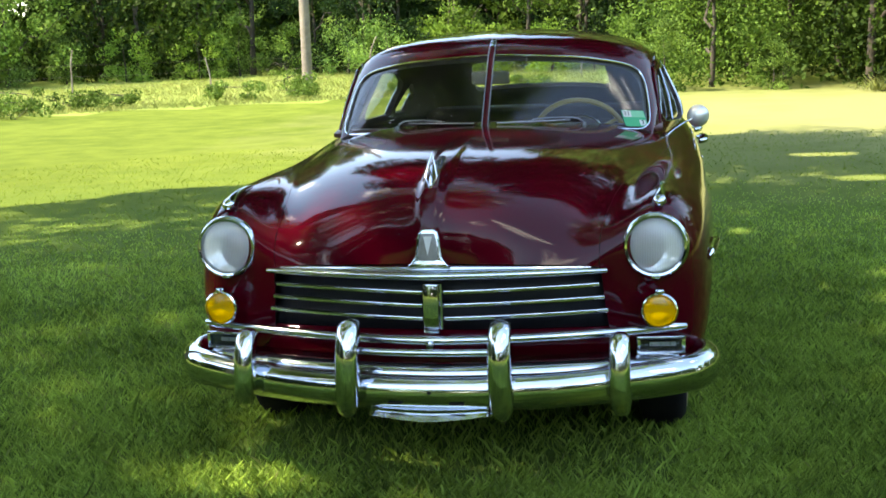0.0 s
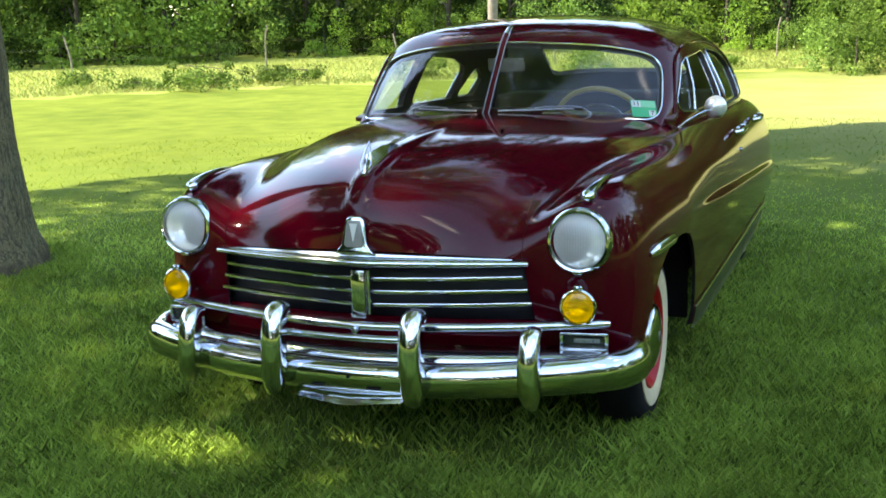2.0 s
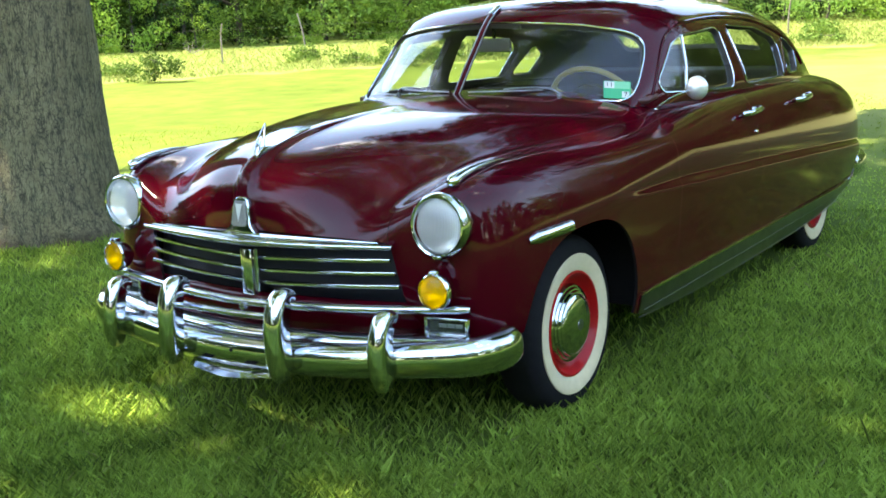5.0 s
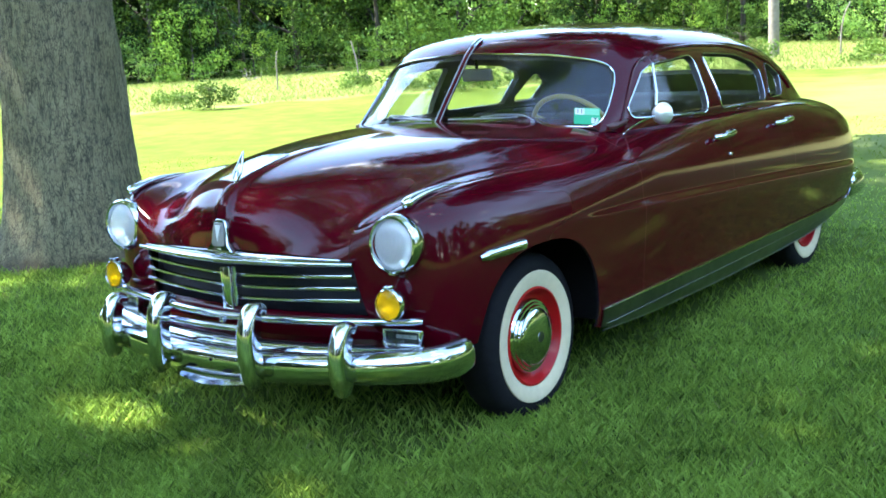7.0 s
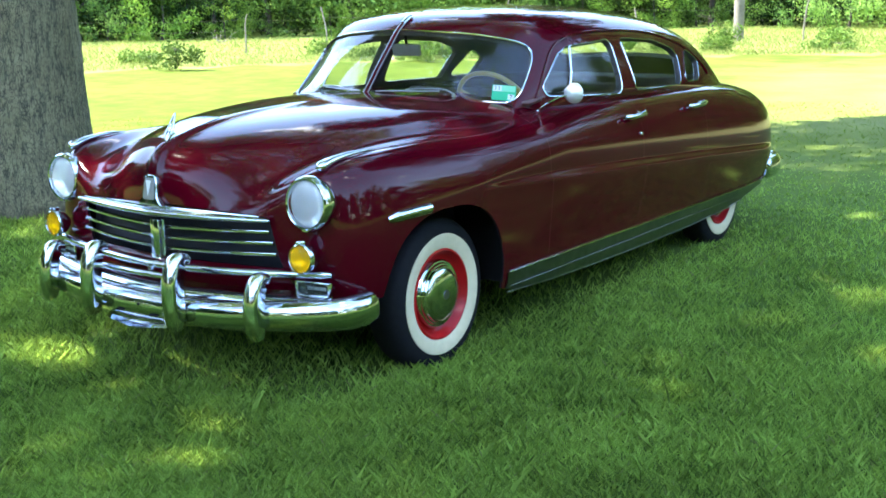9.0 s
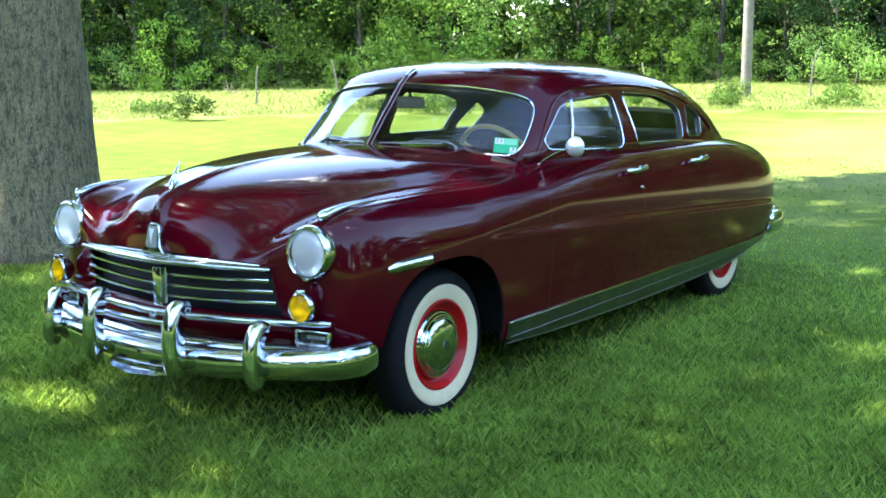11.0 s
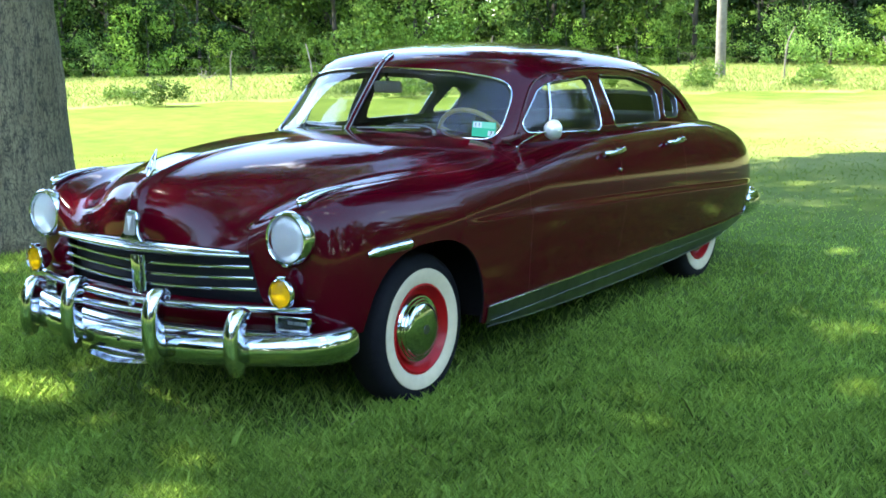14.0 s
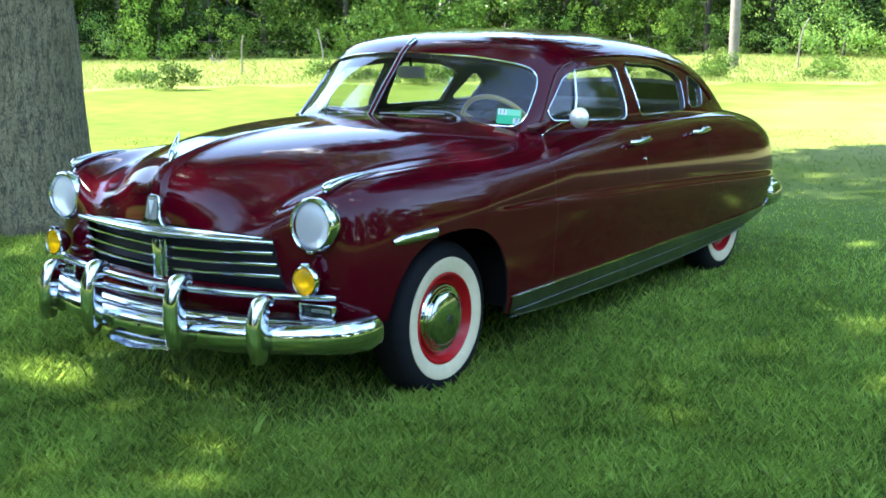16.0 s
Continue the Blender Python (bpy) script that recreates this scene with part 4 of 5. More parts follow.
rear_path = mirrored_path([(.850, 3.84, .388), (.862, 3.95, .388), (.835, 4.10, .388), (.72, 4.27, .388), (.4, 4.38, .388), (0, 4.40, .388)])[::-1]
part("rear_bumper", ring_sweep(rear_path, lambda u: [(.045 * q * math.cos(a), .074 * q * math.sin(a)) for q in (math.sqrt(max(.02, 1 - max(0, (abs(2 * u - 1) - .94) / .06) ** 2)),) for a in np.linspace(0, 2 * math.pi, 25)[:-1]], 121), CHROME, car, "chrome rear bumper", angle=60)

# ---- car: lamps ----
def headlamp(side):
    h = new("headlamp")
    h.parent, h.matrix_local = car, pose(side * .726, -.645, .795, -3, 0, 0)
    tagged(h, "round sealed-beam headlamp with a chrome bezel")
    part("bezel", lathe([(.100, .045), (.107, .018), (.108, .002), (.104, -.010), (.098, -.016), (.091, -.014), (.087, -.006), (.085, .004)], 72, "y", caps=False), CHROME, h)
    part("reflector", lathe([(.088, .0), (.080, .006), (.064, .0145), (.045, .0225), (.024, .0285), (.0, .0305)], 48, "y", caps=False), ALUMINIUM, h)
    part("lens", lathe([(.087, .002), (.081, -.008), (.060, -.017), (.030, -.022), (.0, -.0235)], 64, "y", caps=False), LENS, h, "fluted clear glass lens")
    part("lower_tab", box((.03, .008, .012), pose(0, -.016, -.100), .003), CHROME, h)


def fog_lamp(side):
    h = new("fog_lamp")
    h.parent, h.matrix_local = car, pose(side * .738, -.705, .594, -4, 0, side * 2)
    tagged(h, "small amber fog lamp on the lower chrome bar")
    part("bezel", lathe([(.0, .068), (.03, .062), (.049, .040), (.057, .013), (.060, .0), (.058, -.010), (.053, -.014), (.049, -.007)], 56, "y", caps=False), CHROME, h)
    part("lens", lathe([(.051, -.004), (.046, -.013), (.028, -.018), (.0, -.021)], 48, "y", caps=False), LENS_AMBER, h, "ribbed amber glass lens")
    part("reflector", lathe([(.051, -.003), (.045, .010), (.034, .020), (.018, .027), (.0, .029)], 40, "y", caps=False), ALUMINIUM, h)
    part("clamp", box((.03, .03, .016), pose(0, .0, .062), .006), CHROME, h)
    part("clamp_screw", lathe([(.0, -.03), (.008, -.026), (.010, -.012)], 14, "y", pose(0, 0, .062)), CHROME, h)


def parking_lamp(side):
    h = new("parking_lamp")
    h.parent, h.matrix_local = car, pose(side * .741, -.642, .466, 0, 0, side * 7)
    tagged(h, "oblong clear parking lamp in a chrome frame")
    for dz in (-.026, .026):
        part("frame_rail", box((.156, .022, .009), pose(0, -.004, dz), .003), CHROME, h)
    for dx in (-.073, .073):
        part("frame_end", box((.012, .022, .060), pose(dx, -.004, 0), .003), CHROME, h)
    part("lens", box((.138, .010, .044), pose(0, -.002, 0), .003), GLASS, h)
    part("bulb_shield", box((.085, .004, .014), pose(.008, .004, 0), .002), DULL_STEEL, h)
    part("reflector", box((.138, .004, .044), pose(0, .008, 0), .001), BLACK_GLOSS, h)
    for k in (-2, 0, 2):
        part("rib", box((.004, .004, .042), pose(k * .0150, -.008, 0), .001, 1), GLASS, h)


for side in (1, -1):
    headlamp(side), fog_lamp(side), parking_lamp(side)

def sill_x(y):
    """How far out the side stands at the sill's upper edge."""
    return float(np.interp(y, *SILL_LINE))


low_side = shell[0][(shell[0][:, 0] > .5) & (np.abs(shell[0][:, 2] - .342) < .02)]
low_side = low_side[np.argsort(low_side[:, 1])]
grid_y = np.linspace(.4, 4.1, 40)
SILL_LINE = (grid_y, [low_side[np.argsort(np.abs(low_side[:, 1] - y))[:5], 0].max() for y in grid_y])

# ---- car: badges and ornaments ----
def prism(outline, depth, m, bevel=0.0):
    """A plate from an (x, z) outline, depth thick towards -y."""
    bm = bmesh.new()
    f = bm.faces.new([bm.verts.new((x, 0, z)) for x, z in outline])
    ex = bmesh.ops.extrude_face_region(bm, geom=[f])
    bmesh.ops.translate(bm, vec=(0, -depth, 0), verts=[g for g in ex["geom"] if isinstance(g, bmesh.types.BMVert)])
    if bevel:
        bmesh.ops.bevel(bm, geom=list(bm.edges), offset=bevel, segments=3, affect="EDGES", profile=0.5)
    bm.transform(m)
    return bm


badge = new("hood_badge")
badge.parent, badge.matrix_local = car, pose(.006, -.768, .768, -8)
tagged(badge, "chrome shield badge with a plain triangle on frosted glass")
part("bezel", prism([(-.072, -.020), (.072, -.020), (.056, -.004), (.044, .012), (.037, .070), (.031, .094), (.018, .104), (-.018, .104), (-.031, .094), (-.037, .070), (-.044, .012), (-.056, -.004)], .026, pose(0, 0, 0), .005), CHROME, badge)
part("glass", prism([(-.034, .010), (-.024, .002), (.024, .002), (.034, .010), (.028, .068), (.022, .090), (-.022, .090), (-.028, .068)], .005, pose(0, -.0275, 0), .002), material("frosted_badge", (0.20, 0.20, 0.18), rough=0.25, vary=0.15, scale=80), badge)
part("triangle", prism([(-.014, .080), (.014, .080), (.0, .020)], .003, pose(0, -.0325, 0)), WHITE, badge)
orn = new("hood_ornament")
orn.parent, orn.matrix_local = car, pose(0, 0, 0)
tagged(orn, "chrome diamond hood ornament with a long tail fin")
part("diamond_frame", tube([(0, -.683, .990), (.021, -.660, 1.030), (0, -.622, 1.105), (-.021, -.660, 1.030)], .0045, 8, closed=True), CHROME, orn)
part("core", tube([(0, -.675, 1.0), (0, -.662, 1.03), (0, -.645, 1.065)], .008, 10, taper=lambda u: 1 - .6 * u), CHROME, orn)
fin_bm = bmesh.new()
for side in (1, -1):
    rows_f = [(-.668, .985, 1.050, .007), (-.60, 1.005, 1.070, .011), (-.52, 1.025, 1.081, .011), (-.45, 1.040, 1.079, .008), (-.375, 1.055, 1.070, .002)]
    vs = [[fin_bm.verts.new(p) for p in ((side * w * 1.7, y, lo), (side * w, y, lo + .6 * (hi - lo)), (0, y, hi))] for y, lo, hi, w in rows_f]
    for a, b in zip(vs, vs[1:]):
        for k in range(2):
            fin_bm.faces.new((a[k], a[k + 1], b[k + 1], b[k]))
bmesh.ops.remove_doubles(fin_bm, verts=fin_bm.verts, dist=1e-5)
part("fin", fin_bm, CHROME, orn, angle=50)
for side in (1, -1):
    blade = [(side * x, y, z) for x, y, z in ((.738, -.588, .914), (.739, -.575, .928), (.741, -.53, .942), (.746, -.46, .955), (.750, -.36, .963), (.752, -.27, .963))]
    part("fender_ornament", tube(spline3(blade, 24), .023, 14, flat=.95, taper=lambda u: (.35 + .65 * min(1, u * 5)) * (1 - .9 * max(0, u - .22) / .78)), CHROME, car, "chrome spear on the fender crest")
    part("side_spear", tube(spline3([(side * .905, -.385, .708), (side * .916, -.33, .714), (side * .932, -.22, .720), (side * .940, -.15, .722)], 16), .015, 10, flat=1.2, taper=lambda u: .55 + .6 * min(1, u * 3)), CHROME, car, "short chrome side marker")
    mir = new("door_mirror")
    mir.parent = car
    tagged(mir, "round chrome mirror on a thin arm")
    part("arm", tube(spline3([(side * .775, .965, 1.008), (side * .80, .97, 1.035), (side * .86, 1.0, 1.072), (side * .91, 1.045, 1.090)], 12), .0042, 8), CHROME, mir)
    part("foot", lathe([(.0, .008), (.010, .006), (.013, -.01)], 16, "z", pose(side * .775, .965, 1.012)), CHROME, mir)
    part("head", lathe([(.0, -.032), (.022, -.028), (.040, -.014), (.049, .006), (.050, .02), (.046, .024), (.0, .024)], 32, "y", pose(side * .916, 1.055, 1.095, 0, 0, -side * 10)), MIRROR_BACK, mir, "pale round mirror shell")
    if side < 0:
        for o in (*mir.children, mir):
            bpy.data.objects.remove(o)
    for y, z in ((1.66, .943), (2.45, .938)):
        hd = new("door_handle")
        hd.parent, hd.matrix_local = car, pose(side * .955, y, z, 0, 0, 0)
        tagged(hd, "chrome pull handle")
        part("grip", tube(spline3([(side * -.01, -.085, -.008), (side * .018, -.07, -.004), (side * .026, 0, 0), (side * .022, .07, .004), (side * -.005, .085, .004)], 20), .011, 10, flat=1.25), CHROME, hd)
        part("escutcheon", lathe([(.0, .006), (.009, .004), (.012, -.01)], 16, "x", pose(side * -.010, .075, 0), flip=side), CHROME, hd)
    part("door_lock", lathe([(.0, .01), (.009, .008), (.011, -.008)], 16, "x", pose(side * .958, 1.72, .84), flip=side), CHROME, car)
    part("sill_edge", tube([(side * (sill_x(y) + .004), y, .342) for y in np.linspace(.44, 3.95, 60)], .005, 8), CHROME, car, "thin bright moulding along the sill")
    part("sill_lip", tube([(side * (.918 - .006 * max(0, y - 2.2)), y, np.interp(y, (.44, .82, 1.25, 1.75, 2.5, 3.05, 3.5), (.245, .226, .217, .214, .218, .235, .280))) for y in np.linspace(.455, 3.3, 40)], .0035, 8), STAINLESS, car)
    part("sill_rib", tube([(side * (sill_x(y) + .003), y, .336 - .062 * (1 - .10 * (y - .44))) for y in np.linspace(.46, 3.3, 30)], .0022, 6), STAINLESS, car)
# registration sticker inside the glass
def text(body, size, m, mat, parent, name="lettering"):
    cu = bpy.data.curves.new(name, "FONT")
    cu.body, cu.size, cu.extrude, cu.align_x, cu.align_y = body, size, 0.0005, "CENTER", "CENTER"
    ob = new(name, cu)
    me = bpy.data.meshes.new_from_object(ob)
    bpy.data.objects.remove(ob)
    me.materials.append(mat)
    ob = new(name, me)
    ob.parent, ob.matrix_local = parent, m
    return ob


pane = clip(cabin, lambda p: -in_front(.004)(p))
spot = int(np.argmin(np.linalg.norm(pane[0] - (.634, .875, 1.095), axis=1)))
tri = pane[1][int(np.argmax((pane[1] == spot).any(1)))]
normal = Vector(np.cross(pane[0][tri[1]] - pane[0][tri[0]], pane[0][tri[2]] - pane[0][tri[0]])).normalized()
normal = normal if normal.y < 0 else -normal
rightward = Vector((0, 0, 1)).cross(normal).normalized()
upward = normal.cross(rightward)
base = Matrix.Translation(Vector(pane[0][spot]) + Vector((0, .010, 0)) + normal * .003) @ Matrix((rightward, upward, normal)).transposed().to_4x4() @ pose(0, 0, 0, 0, 0, -6) @ Matrix.Scale(1.18, 4)
STICK = new("inspection_sticker")
STICK.parent, STICK.matrix_local = car, base
tagged(STICK, "green paper windshield sticker with printed numbers")
part("paper", box((.098, .074, .0008), pose(0, 0, 0)), STICKER, STICK)
part("upper_band", box((.060, .030, .0008), pose(.016, .020, .001)), STICKER_LIGHT, STICK)
part("month_patch", box((.036, .028, .0008), pose(-.028, .020, .0012)), WHITE, STICK)
part("year_patch", box((.026, .026, .0008), pose(.030, -.020, .0012)), WHITE, STICK)
text("11", .028, pose(-.028, .020, .0022), INK, STICK)
text("7", .026, pose(.030, -.020, .0022), INK, STICK)


# ---- ground ----
def ground_height(x, y):
    d = max(0.0, (y - 12) * .75 - x * .35)
    mound = .15 * math.exp(-((x + 3.55) ** 2 + (y - 1.17) ** 2) / 4.5)
    return mound + 0.017 * d + 0.05 * noise.noise((x * .12, y * .12, 0)) * min(1, max(0, math.hypot(x, y - 1.5) - 5) / 8)


MOW = np.array([(-60, -20), (-40, -3), (-26, 7.5), (-18.5, 13.4), (-15.7, 16.8), (-12.9, 19.3), (-8, 22.7), (-3.5, 25), (.75, 27.3), (6, 30), (20, 38)], float)


def mow_y(x):
    """Where the mown lawn ends and the long grass begins."""
    return np.interp(x, MOW[:, 0], MOW[:, 1])


def ground_mesh():
    lines = [-900, -400, -200, -120, -80] + list(np.arange(-60, -15, 1.5)) + list(np.arange(-15, 15, .5)) + list(np.arange(15, 60.1, 1.5)) + [80, 120, 200, 400, 900]
    bm = bmesh.new()
    vs = [[bm.verts.new((x, y, ground_height(x, y) if max(abs(x), abs(y)) < 61 else ground_height(min(max(x, -60), 60), min(max(y, -60), 60)))) for x in lines] for y in lines]
    for a, b in zip(vs, vs[1:]):
        for k in range(len(lines) - 1):
            face = bm.faces.new((a[k], a[k + 1], b[k + 1], b[k]))
            mid = face.calc_center_median()
            face.material_index = int(mid.y > mow_y(mid.x) and -60 < mid.x < 20)
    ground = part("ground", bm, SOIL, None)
    ground.data.materials.append(MEADOW_SOIL)
    tagged(ground, "mown green lawn with a pale uncut meadow before the woods", "ground", kind="structure")


ground_mesh()
rng = np.random.default_rng(7)


def blades(name, label, xy, height, width, mat, bend=0.5, wide=1.0, low=1.0):
    """Grass: slim folded blades of two triangles, all in one mesh."""
    n = len(xy)
    z0 = np.array([ground_height(x, y) for x, y in xy])
    h = height * rng.uniform(.55, 1.25, n) * low
    w = width * rng.uniform(.7, 1.3, n) * wide
    a, b = rng.uniform(0, 2 * np.pi, n), rng.uniform(0, 2 * np.pi, n)
    lean = rng.uniform(.15, 1.0, n) * bend * h
    base = np.column_stack([xy, z0 - .004])
    side = np.column_stack([np.cos(a), np.sin(a), 0 * a]) * w[:, None] / 2
    tip = np.column_stack([np.cos(b) * lean, np.sin(b) * lean, h])
    mid = np.column_stack([np.cos(b) * lean * .25, np.sin(b) * lean * .25, h * .5])
    v = np.stack([base, base + mid - side, base + tip, base + mid + side], 1).reshape(-1, 3)
    k = (np.arange(n) * 4)[:, None]
    tri = np.stack([k + (0, 1, 2), k + (0, 2, 3)], 1).reshape(-1)
    me = bpy.data.meshes.new(name)
    me.vertices.add(len(v)), me.loops.add(len(tri)), me.polygons.add(len(tri) // 3)
    me.vertices.foreach_set("co", v.ravel())
    me.loops.foreach_set("vertex_index", tri.astype(np.int32))
    me.polygons.foreach_set("loop_start", np.arange(0, len(tri), 3, dtype=np.int32))
    me.materials.append(mat)
    me.update()
    me.validate()
    return tagged(new(name, me), label, "grass", kind="stuff")


# ---- trees ----
def leaves(points, size, name, mat, parent, out=None, label=""):
    """Folded leaves about points, all in one crown mesh."""
    n = len(points)
    s = size * rng.uniform(.6, 1.35, n)
    d = rng.normal(size=(n, 3))
    if out is not None:
        d += out * .9
    d /= np.linalg.norm(d, axis=1)[:, None]
    t = np.cross(d, rng.normal(size=(n, 3)))
    t /= np.linalg.norm(t, axis=1)[:, None]
    u = np.cross(d, t)
    s = s[:, None]
    v = np.stack([points - t * s * .5, points + u * s * .28 + d * s * .10, points + t * s * .5, points - u * s * .28 + d * s * .10], 1).reshape(-1, 3)
    k = (np.arange(n) * 4)[:, None]
    tri = np.stack([k + (0, 1, 2), k + (0, 2, 3)], 1).reshape(-1)
    me = bpy.data.meshes.new(name)
    me.vertices.add(len(v)), me.loops.add(len(tri)), me.polygons.add(len(tri) // 3)
    me.vertices.foreach_set("co", v.ravel())
    me.loops.foreach_set("vertex_index", tri.astype(np.int32))
    me.polygons.foreach_set("loop_start", np.arange(0, len(tri), 3, dtype=np.int32))
    me.materials.append(mat)
    me.update()
    ob = new(name, me)
    ob.parent = parent
    return tagged(ob, label)


def clumps(centres, radii, count):
    """Points on the outer parts of round clumps, and the ways out of them."""
    which = rng.integers(0, len(centres), count)
    d = rng.normal(size=(count, 3))
    d /= np.linalg.norm(d, axis=1)[:, None]
    r = radii[which] * rng.uniform(.45, 1.08, count) ** .6
    squash = np.array([1, 1, .75])
    return centres[which] + d * squash * r[:, None], d


def limb(a, b, r, bend=.15, n=6):
    a, b = np.array(a, float), np.array(b, float)
    pts = [a + (b - a) * u + rng.normal(size=3) * bend * (u * (1 - u)) for u in np.linspace(0, 1, n)]
    return tube(pts, r, 8, taper=lambda u: 1 - .7 * u)


def bark_trunk(height, radius, flare):
    """A trunk with root flare, buttresses and furrowed skin."""
    bm = bmesh.new()
    rings, seg = [], 140
    zs = np.r_[np.linspace(-.15, .35, 28), np.linspace(.37, 2.9, 110), np.linspace(3.0, height, 14)]
    for z in zs:
        ring = []
        for k in range(seg):
            a = 2 * math.pi * k / seg
            c, s = math.cos(a), math.sin(a)
            root = flare * math.exp(-max(z, 0) / .33) * (.75 + .25 * math.cos(4 * a + .8) + .35 * noise.noise((c * 1.6, s * 1.6, 3)))
            swell = .035 * noise.noise((c * 1.3, s * 1.3, z * .6)) + .018 * noise.noise((c * 3, s * 3, z * 1.7 + 5))
            groove = noise.ridged_multi_fractal((c * 7.5, s * 7.5, z * 2.1), 1.0, 2.1, 3, 1.0, 2.0) if z < 3 else 0
            r = (radius * (1 - .035 * max(z, 0)) + root + swell) - .006 + .0075 * groove
            ring.append(bm.verts.new((r * c + .012 * z, r * s - .01 * z, z)))
        rings.append(ring)
    for a, b in zip(rings, rings[1:]):
        for k in range(seg):
            bm.faces.new((a[k], a[(k + 1) % seg], b[(k + 1) % seg], b[k]))
    bm.faces.new(rings[-1])
    return bm


# where the sun comes through: places on the lawn and the half widths of the bright spots
SUN_SPOTS = [(-2.15, 1.66, .50, .12), (-.64, -.82, .26, .10), (1.2, 4.5, .30, .16), (1.75, 2.49, .20, .07), (2.06, 2.2, .14, .06), (1.72, 1.37, .08, .05), (2.38, 1.1, .15, .10), (1.88, .2, .05, .03), (2.7, 10, .45, .22), (2.9, 7.7, .40, .22), (-1.65, -.88, .09, .06), (.81, -1.4, .07, .05), (-4.6, 3.2, .25, .12), (.04, -.40, .07, .06)]


def gaps_in(points, foot, edge=None):
    """Which leaves stay: none that would shade a sun spot, none past the shadow's straight far edge."""
    w = points + np.array(foot)
    g = w[:, :2] - np.array(TO_SUN[:2]) / TO_SUN.z * w[:, 2:]
    stay = np.ones(len(g), bool)
    for x, y, rx, ry in SUN_SPOTS:
        stay &= ((g[:, 0] - x) / (rx + .05)) ** 2 + ((g[:, 1] - y) / (ry + .05)) ** 2 > 1
    if edge is not None:
        along = (g[:, 0] + g[:, 1]) * .7071
        stay &= (g[:, 1] - g[:, 0]) * .7071 < edge + .22 * np.sin(along * 1.1) + .12 * np.sin(along * 3.3 + 1)
    return stay


def shade_tree():
    foot = (-3.55, 1.17, .12)
    t = thing("shade_tree", "large shade tree with grey furrowed bark beside the car", "tree", foot)
    part("trunk", bark_trunk(7.5, .405, .24), BARK, t, "thick grey-brown trunk with flared roots", angle=180)
    ends = [(5, 2, 11), (-5, 3, 11), (2, 6, 11), (1, -7, 11), (-6, -3, 12), (0, 1, 15), (6, -4, 12), (5, 5, 12), (-3, 6, 13), (3, 0, 13)]
    for x, y, z in ends:
        part("limb", limb((0, 0, 5.4 + rng.uniform(0, 1.8)), (x - 1.3, y - .4, z + 1.7), .17, .9, 9), BARK, t)
    n = 330
    ang, rad = rng.uniform(0, 2 * np.pi, n), np.sqrt(rng.uniform(0, 1, n))
    cx, cy = rad * np.cos(ang) * 9.3, rad * np.sin(ang) * 9.3
    cz = 10.6 + rng.uniform(-2.2, 1, n) * (1 - rad**2 * .55) + 4.0 * np.sqrt(np.clip(1 - rad**2, 0, 1)) * rng.uniform(0, 1, n)
    c = np.column_stack([cx - 2.0, cy - .4, cz + 1.8])
    # added boughs, out of view, hanging low round the far rim to darken reflections
    m = 26
    turn, reach = np.radians(rng.uniform(20, 112, m)), rng.uniform(7.3, 8.8, m)
    rim = np.column_stack([reach * np.cos(turn), reach * np.sin(turn), rng.uniform(5.2, 9.5, m)])
    p, d = clumps(rim, rng.uniform(1.3, 2.0, m), 18000)
    k = gaps_in(p, foot, 8.2)
    leaves(p[k], .31, "low_boughs", LEAF_SHADED, t, d[k])
    p, d = clumps(c, rng.uniform(1.1, 1.9, n), 54000)
    k = gaps_in(p, foot, 8.2)
    leaves(p[k], .30, "crown", LEAF, t, d[k])


shade_tree()


def unseen_shade_tree(x, y, r, count):
    """An unseen tree added behind the camera's path so that its crown shades the foreground."""
    t = thing("lawn_tree", "broad leafy tree added out of view to shade the foreground lawn", "tree", (x, y, 0))
    part("trunk", tube([(0, 0, -.1), (.05, 0, .3), (0, 0, 2), (.1, .1, 6), (.2, 0, 10)], .36, 16, taper=lambda u: 1.25 - u), BARK, t)
    for k in range(8):
        q = k * .785
        part("limb", limb((0, 0, 5 + .4 * k), (r * .7 * math.cos(q), r * .7 * math.sin(q), 10 + .4 * k), .13, .8, 8), BARK, t)
    n = 90
    ang, rad = rng.uniform(0, 2 * np.pi, n), np.sqrt(rng.uniform(0, 1, n))
    cz = 10.2 + rng.uniform(-2.2, 1, n) * (1 - rad**2 * .55) + 3.5 * np.sqrt(np.clip(1 - rad**2, 0, 1)) * rng.uniform(0, 1, n)
    c = np.column_stack([rad * np.cos(ang) * r, rad * np.sin(ang) * r, cz])
    p, d = clumps(c, rng.uniform(1.1, 1.8, n), count)
    k = gaps_in(p, (x, y, 0))
    leaves(p[k], .27, "crown", LEAF, t, d[k])


unseen_shade_tree(-8.5, -7.0, 7.2, 23000)


